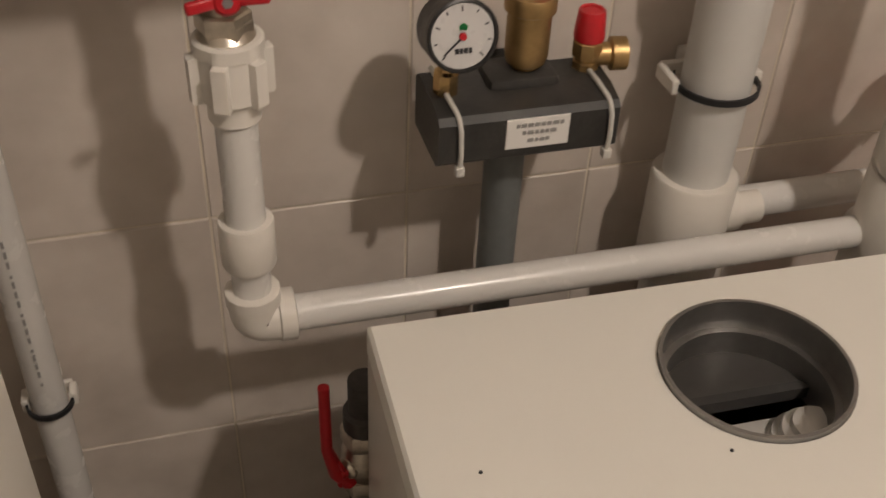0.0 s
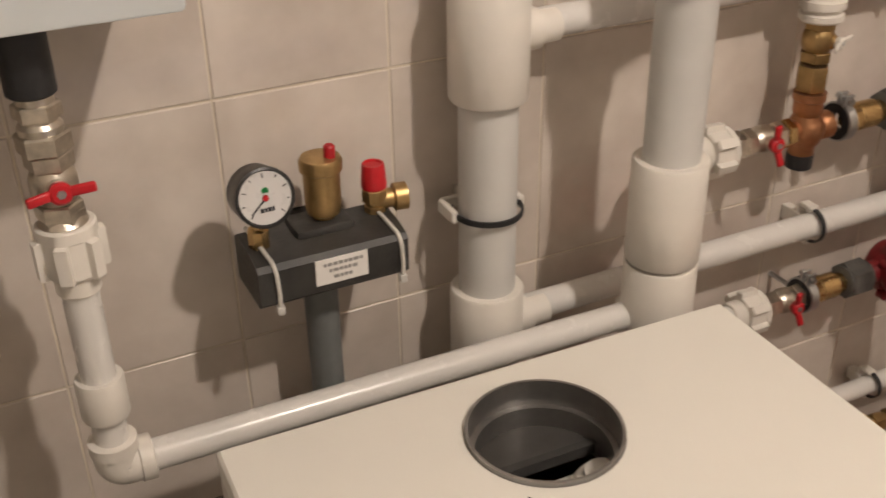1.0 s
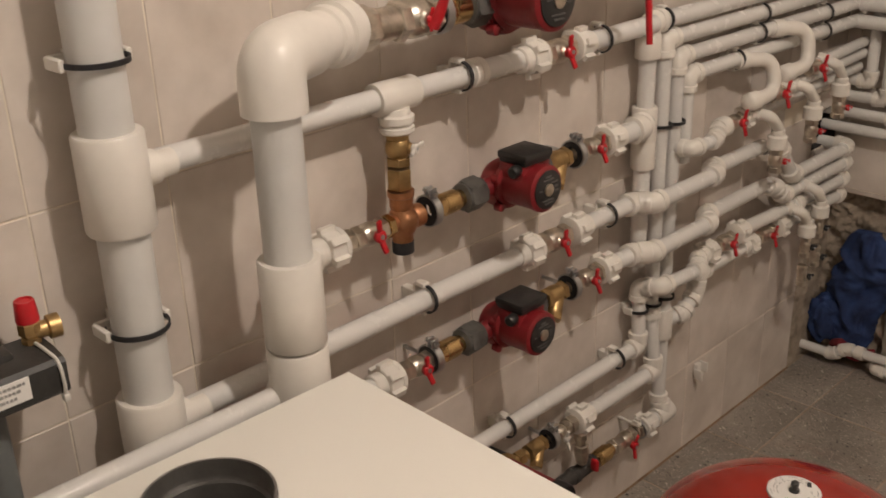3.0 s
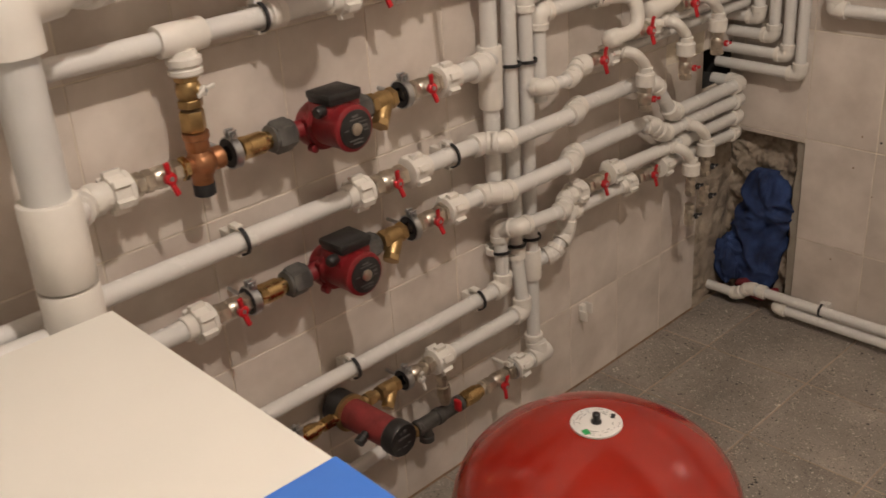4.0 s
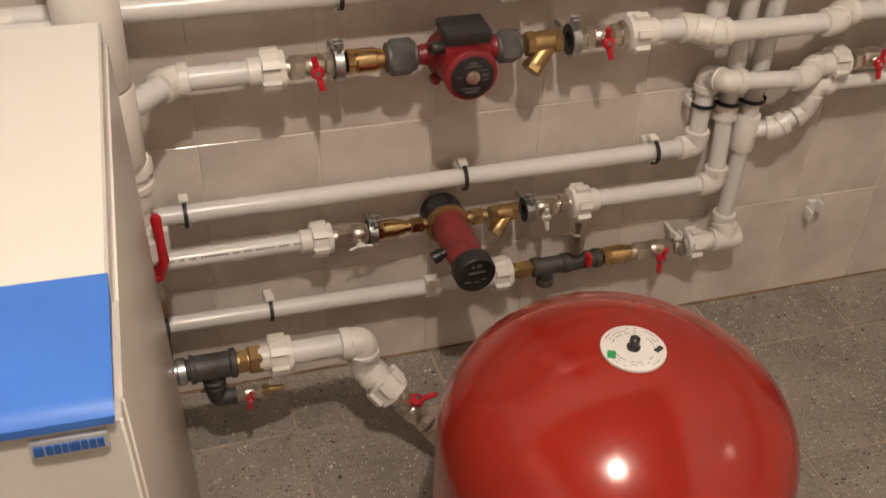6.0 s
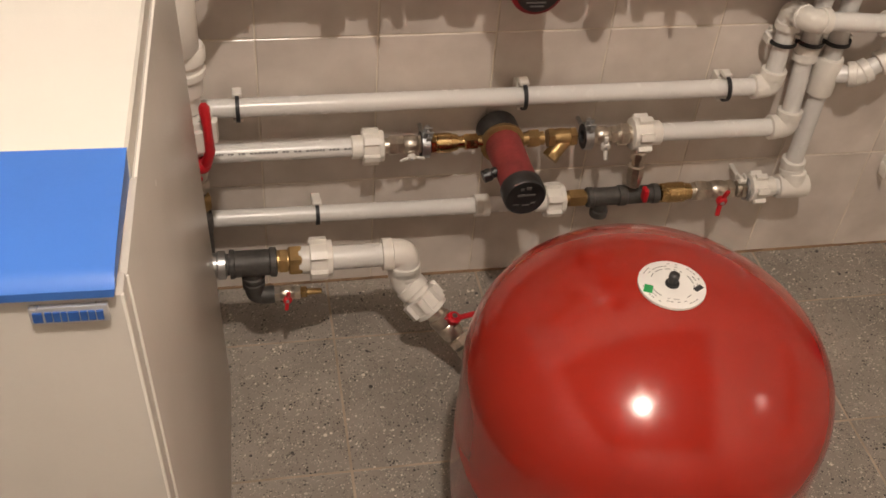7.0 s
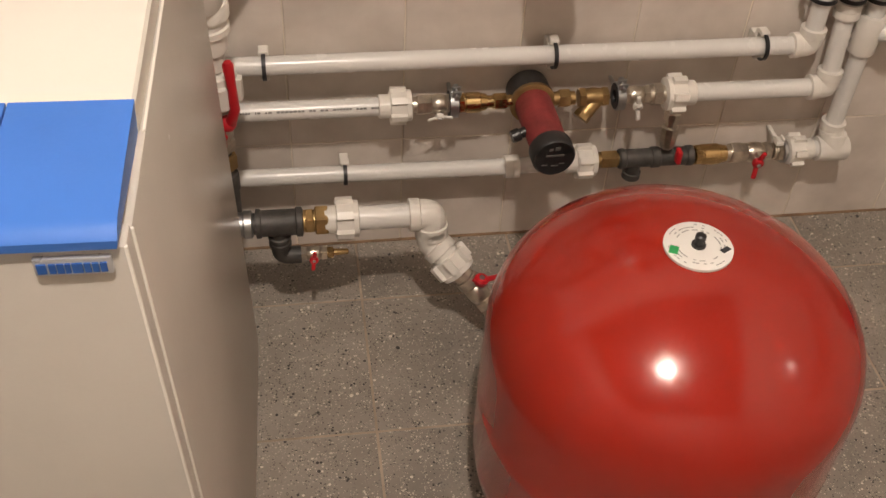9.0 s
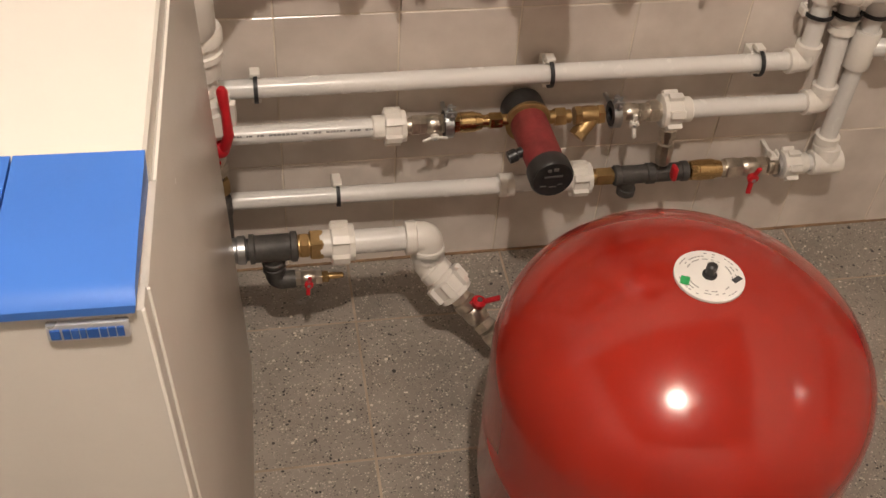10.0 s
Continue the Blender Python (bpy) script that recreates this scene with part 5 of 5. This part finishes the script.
wall_clip((1.27, YR, 1.055), X, 0.0195, reach=0.039)
wall_clip((1.70, YR, 1.050), X, 0.0195, reach=0.039)

# valve lines right of the risers
y9 = -0.066
union_nut((1.165, y9, 0.612), X, 0.031, 0.04)
ball_valve((1.235, y9, 0.614), X, 0.08, 0.0195, along=(0.1, 0, -1), size=0.034)
union_nut((1.300, y9, 0.620), X, 0.031, 0.04, flip=-1)
run("heating_pipe", [(1.315, y9, 0.622), (1.60, y9, 0.610), (1.885, y9, 0.606), (1.885, 0.02, 0.606)], 0.0165, "white plastic pipe running into the broken corner")
run("heating_pipe", [(RC, YR, 0.470), (1.075, -0.062, 0.482), (1.125, -0.062, 0.515), (1.135, -0.062, 0.568), (1.35, -0.062, 0.566)], 0.0165, "thin white plastic branch pipe")
union_nut((1.370, -0.062, 0.567), X, 0.030, 0.04)
ball_valve((1.450, -0.062, 0.567), X, 0.085, 0.0185, along=(0.1, 0, -1), size=0.034)
union_nut((1.525, -0.062, 0.566), X, 0.030, 0.04, flip=-1)
run("heating_pipe", [(1.54, -0.062, 0.565), (1.70, -0.062, 0.561), (1.885, -0.062, 0.557), (1.885, 0.02, 0.557)], 0.0160, "white plastic pipe running into the broken corner")
# rows 4 and 5 dropping to the bundle of four
run("heating_pipe", [(1.405, -0.060, 0.812), (1.465, -0.072, 0.805), (1.545, -0.072, 0.706), (1.885, -0.066, 0.700), (1.885, 0.02, 0.700)], 0.0172, "white plastic pipe with slanting elbows")
run("heating_pipe", [(1.430, -0.060, 0.704), (1.462, -0.070, 0.698), (1.505, -0.072, 0.662), (1.885, -0.066, 0.654), (1.885, 0.02, 0.654)], 0.0172, "white plastic pipe with slanting elbows")


def drop(x, y, ztop, zlow, handle, side=0.02, out=0.045, z2=None, metal=None, taps=1):
    """Branch coming out of a pipe, turning down to a small tap."""
    run("drop_pipe", [(x - side, y, ztop + 0.006), (x - side * 0.75, y - out, ztop - 0.002), (x + 0.004, y - out, ztop - 0.040), (x + 0.004, y - out, zlow + 0.042)], 0.0135, "short white drop pipe with a double bend", group="drop pipes", bend=0.022)
    r = thing("adapter", (x, y - out, zlow + 0.05), "white plastic adapter collar", "pipe union", "pipe unions")
    part("collar", lathe(B(), V(x + 0.004, y - out, zlow + 0.018), (0, 0, 1), [(0, 0.02), (0.002, 0.0235), (0.03, 0.0235), (0.034, 0.019)], 22), FIT, r)
    for k in range(taps):
        zz = zlow - 0.012 - k * 0.085
        ball_valve((x + 0.004, y - out, zz), (0, 0, 1), 0.06, 0.013 if taps > 1 else 0.016, front=(0.25, -1, 0), along=(1, 0.2, -0.12), handle=handle, size=0.026,
                   label="small nickel drain tap")


# three tapped branches high on the wall
run("heating_pipe", [(RC, YR, 0.905), (1.03, -0.085, 0.908), (1.125, -0.085, 0.905), (1.165, -0.068, 0.918), (1.19, -0.068, 0.920)], 0.0145, "white plastic branch to a red valve")
single("reducer", lathe(B(), V(1.165, -0.068, 0.919), X, [(0, 0.021), (0.004, 0.0235), (0.03, 0.0235), (0.034, 0.019)], 22), FIT, "cream plastic reducer before a valve", "pipe fitting")
ball_valve((1.230, -0.068, 0.920), X, 0.066, 0.017, along=(0.1, 0, -1), size=0.036)
union_nut((1.278, -0.068, 0.920), X, 0.027, 0.036, flip=-1)
run("heating_pipe", [(1.29, -0.066, 0.922), (1.92, -0.05, 0.918)], 0.0140, "thin white pipe behind the taps")
drop(1.365, -0.066, 0.920, 0.812, RED, side=0.05)
run("heating_pipe", [(1.27, YR, 1.052), (1.36, -0.085, 1.046), (1.355, -0.100, 0.968), (1.255, -0.090, 0.965)], 0.0170, "white plastic bypass bend with a capped stub", bend=0.045)
ball_valve((1.372, -0.095, 0.962), X, 0.055, 0.017, along=(0.1, 0, -1), size=0.038)
union_nut((1.412, -0.090, 0.962), X, 0.026, 0.034, flip=-1)
run("heating_pipe", [(1.42, -0.085, 0.962), (1.92, -0.06, 0.955)], 0.0140, "thin white pipe behind the taps")
drop(1.520, -0.075, 0.960, 0.852, RED, side=0.05)
run("heating_pipe", [(1.43, YR, 1.100), (1.52, -0.085, 1.092), (1.515, -0.100, 1.006), (1.41, -0.090, 1.000)], 0.0170, "white plastic bypass bend with a capped stub", bend=0.045)
ball_valve((1.552, -0.095, 0.990), X, 0.055, 0.017, along=(0.1, 0, -1), size=0.038)
run("heating_pipe", [(1.58, -0.085, 0.992), (1.92, -0.06, 0.988)], 0.0140, "thin white pipe behind the taps")
drop(1.662, -0.075, 0.992, 0.882, RED, side=0.05)
# taps under the bundle
drop(1.582, -0.066, 0.612, 0.515, BLACK, side=0.04, taps=2)
drop(1.650, -0.066, 0.656, 0.550, BLACK, side=0.04, taps=2)
# lone clip on the tiles
lone = thing("pipe_clip", (1.262, 0, 0.225), "empty white plastic pipe clip on the tiles", "pipe clip", "pipe clips")
bm = box(B(), (1.250, -0.012, 0.210), (1.270, 0.0, 0.245), 0.002)
box(bm, (1.246, -0.03, 0.205), (1.251, -0.006, 0.232), 0.001)
box(bm, (1.268, -0.03, 0.222), (1.273, -0.006, 0.250), 0.001)
part("saddle", bm, FIT, lone)

# ---- pipes on the east wall ----
XE = X_R - 0.03
for yc, zc in ((-0.222, 0.740), (-0.182, 0.786), (-0.138, 0.834), (-0.090, 0.878)):
    run("corner_pipe", [(XE, 0.03, zc), (XE, yc, zc), (XE, yc, 1.5)], 0.0152, "grey-white plastic pipe bent upright on the wall", group="nested pipes")
run("corner_pipe", [(XE - 0.035, -0.05, 1.094), (XE - 0.035, -1.4, 1.10)], 0.018, "white plastic pipe along the side wall", group="side wall pipes")
run("corner_pipe", [(XE - 0.035, -0.05, 1.046), (XE - 0.035, -1.4, 1.052)], 0.018, "white plastic pipe along the side wall", group="side wall pipes")
pr = run("corner_pipe", [(XE, -0.300, 1.5), (XE, -0.300, 0.925), (XE, -1.4, 0.925)], 0.0165, "grey-white plastic pipe with an elbow", group="side wall pipes")
wall_clip((XE, -0.535, 0.925), (0, 1, 0), 0.018, normal=(1, 0, 0), reach=0.03)
run("floor_pipe", [(XE - 0.02, 0.02, 0.040), (XE - 0.02, -0.095, 0.040), (XE - 0.02, -0.135, 0.072), (XE - 0.02, -0.175, 0.072), (XE - 0.012, -1.5, 0.072)], 0.0145, "white plastic pipe along the foot of the wall", group="floor pipes")
run("floor_pipe", [(XE + 0.03, -0.225, 0.036), (XE - 0.02, -0.225, 0.036), (XE - 0.025, -1.5, 0.034)], 0.0145, "white plastic pipe along the foot of the wall", group="floor pipes")
wall_clip((XE - 0.014, -0.36, 0.072), (0, 1, 0), 0.016, normal=(1, 0, 0), reach=0.044)

# blue cloth bundle stuffed in the niche
bm = B()
rows = []
NU, NV = 84, 96
for i in range(NV + 1):
    v = i / NV
    row = []
    for j in range(NU):
        a = 2 * math.pi * j / NU
        w = (0.062 + 0.016 * math.sin(v * 3.4)) * max(0.0, 1 - (2 * v - 1) ** 6) ** 0.5
        cx, cy, cz = 1.966 + 0.012 * math.sin(v * 4), -0.118 + 0.018 * math.sin(v * 5 + 0.4), 0.015 + v * 0.42
        p = V(cx + w * 0.55 * math.cos(a), cy + w * 1.05 * math.sin(a), cz)
        bend = V(noise.noise(p * 7), noise.noise(p * 7 + V(4, 0, 0)), noise.noise(p * 7 + V(0, 9, 0))) * 0.07
        q = p + bend
        crease = 1 - 2.2 * abs(noise.noise(V(q.x * 9, q.y * 21, q.z * 11)))
        small = 1 - 2.0 * abs(noise.noise(V(q.x * 20 + 3, q.y * 46, q.z * 26)))
        row.append(bm.verts.new(p + V(math.cos(a), math.sin(a), 0.1) * (crease * 0.017 + small * 0.007 - 0.006)))
    rows.append(row)
for a, b in zip(rows, rows[1:]):
    for k in range(NU):
        bm.faces.new((a[k], a[(k + 1) % NU], b[(k + 1) % NU], b[k]))
bm.faces.new(rows[0][::-1])
bm.faces.new(rows[-1])
cloth = thing("cloth_bundle", (2.03, -0.12, 0), "crumpled blue cloth stuffed into the wall niche", "cloth")
part("cloth", bm, CLOTH, cloth, sharp=180)
bm = B()
rows = []
for i in range(17):
    t = i / 16
    c = V(1.935 - 0.01 * math.sin(t * 5), -0.07 - t * 0.13, 0.055 + 0.012 * math.sin(t * 7))
    rows.append([bm.verts.new(c + V(math.cos(a) * 0.018, 0, math.sin(a) * 0.016) * (1 + 0.3 * noise.noise(c * 40 + V(a, 0, 0))) * (0.3 + math.sin(math.pi * (0.1 + 0.8 * t)))) for a in [k * math.pi / 5 for k in range(10)]])
for a, b in zip(rows, rows[1:]):
    for k in range(10):
        bm.faces.new((a[k], a[(k + 1) % 10], b[(k + 1) % 10], b[k]))
bm.faces.new(rows[0][::-1])
bm.faces.new(rows[-1])
part("red_fold", bm, CLOTH_RED, cloth, "dark red cloth fold", sharp=180)
bm = B()
bmesh.ops.create_icosphere(bm, subdivisions=5, radius=0.05)
for w in bm.verts:
    c = w.co.copy()
    grow = 1 + 0.30 * noise.noise(c * 24 + V(5, 0, 0)) + 0.35 * (0.5 - 1.6 * abs(noise.noise(c * 38)))
    w.co = V(c.x * 0.6, c.y * 1.05, c.z * 1.35) * grow + V(1.948, -0.030, 0.125)
part("cloth_lump", bm, CLOTH, cloth, sharp=180)

# small marks on the side wall tiles
for my, mz, mr in ((-0.452, 0.585, 0.0035), (-0.400, 0.592, 0.003), (-0.385, 0.50, 0.003), (-0.445, 0.43, 0.0022), (-0.58, 0.36, 0.0025), (-0.35, 0.215, 0.0025)):
    single("plaster_plug", lathe(B(), V(X_R - 0.0006, my, mz), (-1, 0, 0), [(0, mr), (0.0008, mr * 0.7)], 8), INK if mr > 0.0032 else SAND, "tiny dark mark on a wall tile", "mark", "tile marks")

# ---- tiles, piece by piece ----
TILE_MESH = {}


def tile_mesh(w, h, thick, material, bevel=0.0012):
    key = (round(w, 4), round(h, 4), thick)
    if key not in TILE_MESH:
        bm = B()
        b = bevel
        lo = [bm.verts.new((sx * w / 2, sy * h / 2, -thick)) for sx, sy in ((-1, -1), (1, -1), (1, 1), (-1, 1))]
        mid = [bm.verts.new((sx * w / 2, sy * h / 2, -b)) for sx, sy in ((-1, -1), (1, -1), (1, 1), (-1, 1))]
        top = [bm.verts.new((sx * (w / 2 - b), sy * (h / 2 - b), 0)) for sx, sy in ((-1, -1), (1, -1), (1, 1), (-1, 1))]
        for a, c in ((lo, mid), (mid, top)):
            for k in range(4):
                bm.faces.new((a[k], a[(k + 1) % 4], c[(k + 1) % 4], c[k]))
        bm.faces.new(top)
        me = bpy.data.meshes.new("tile")
        bm.to_mesh(me)
        bm.free()
        me.materials.append(material)
        TILE_MESH[key] = me
    return TILE_MESH[key]


def lay(parent, m, u0, u1, v0, v1, material, joint=0.0023, thick=0.006, jitter=0.0004):
    w, h = u1 - u0 - joint, v1 - v0 - joint
    if w < 0.008 or h < 0.008:
        return
    ob = new("tile", tile_mesh(w, h, thick, material))
    ob.parent = parent
    ob.matrix_parent_inverse = Matrix.Translation(-parent.location)
    ob.matrix_basis = m @ pose((u0 + u1) / 2, (v0 + v1) / 2, random.uniform(-jitter, jitter), random.uniform(-0.12, 0.12), random.uniform(-0.12, 0.12), 0)


def cuts(lo, hi, start, pitch):
    k = math.ceil((lo - start) / pitch + 1e-6)
    out = [lo]
    while start + k * pitch < hi - 1e-6:
        out.append(start + k * pitch)
        k += 1
    return out + [hi]


NORTH = Matrix(((1, 0, 0, 0), (0, 0, -1, 0), (0, 1, 0, 0), (0, 0, 0, 1)))
EAST = Matrix(((0, 0, -1, X_R), (-1, 0, 0, 0), (0, 1, 0, 0), (0, 0, 0, 1)))
zs = cuts(0, CEIL, ZB, PZ)
xs = cuts(X_L, X_R, 0.006, PX)
for xa, xb in zip(xs, xs[1:]):
    for za, zc in zip(zs, zs[1:]):
        if xb > 1.81 and za < 0.80:
            if xa < 1.80:
                lay(wall_north, NORTH, xa, 1.80, za, min(zc, 0.80), TILE)
            if zc > 0.80:
                lay(wall_north, NORTH, max(xa, 1.80), xb, max(za, 0.80), zc, TILE)
            if za < 0.69 and zc > 0.545:
                lay(wall_north, NORTH, max(xa, 1.80), xb, max(za, 0.545), min(zc, 0.69), TILE)
        else:
            lay(wall_north, NORTH, xa, xb, za, zc, TILE)
ys = cuts(0, -Y_B, 0.038, PX)
for ua, ub in zip(ys, ys[1:]):
    for za, zc in zip(zs, zs[1:]):
        if ua < -HOLE_Y - 0.01 and za < HOLE_Z:
            if zc > HOLE_Z + 0.008:
                lay(wall_east, EAST, ua, ub, HOLE_Z, zc, TILE)
        else:
            lay(wall_east, EAST, ua, ub, za, zc, TILE)
FX, FY, FP = 0.119, -0.158, 0.304
fx, fy = cuts(X_L, X_R, FX, FP), cuts(Y_B, 0, FY, FP)
for xa, xb in zip(fx, fx[1:]):
    for ya, yc in zip(fy, fy[1:]):
        lay(floor, Matrix.Identity(4), xa, xb, ya, yc, FLOOR_TILE, joint=0.0045, thick=0.008)
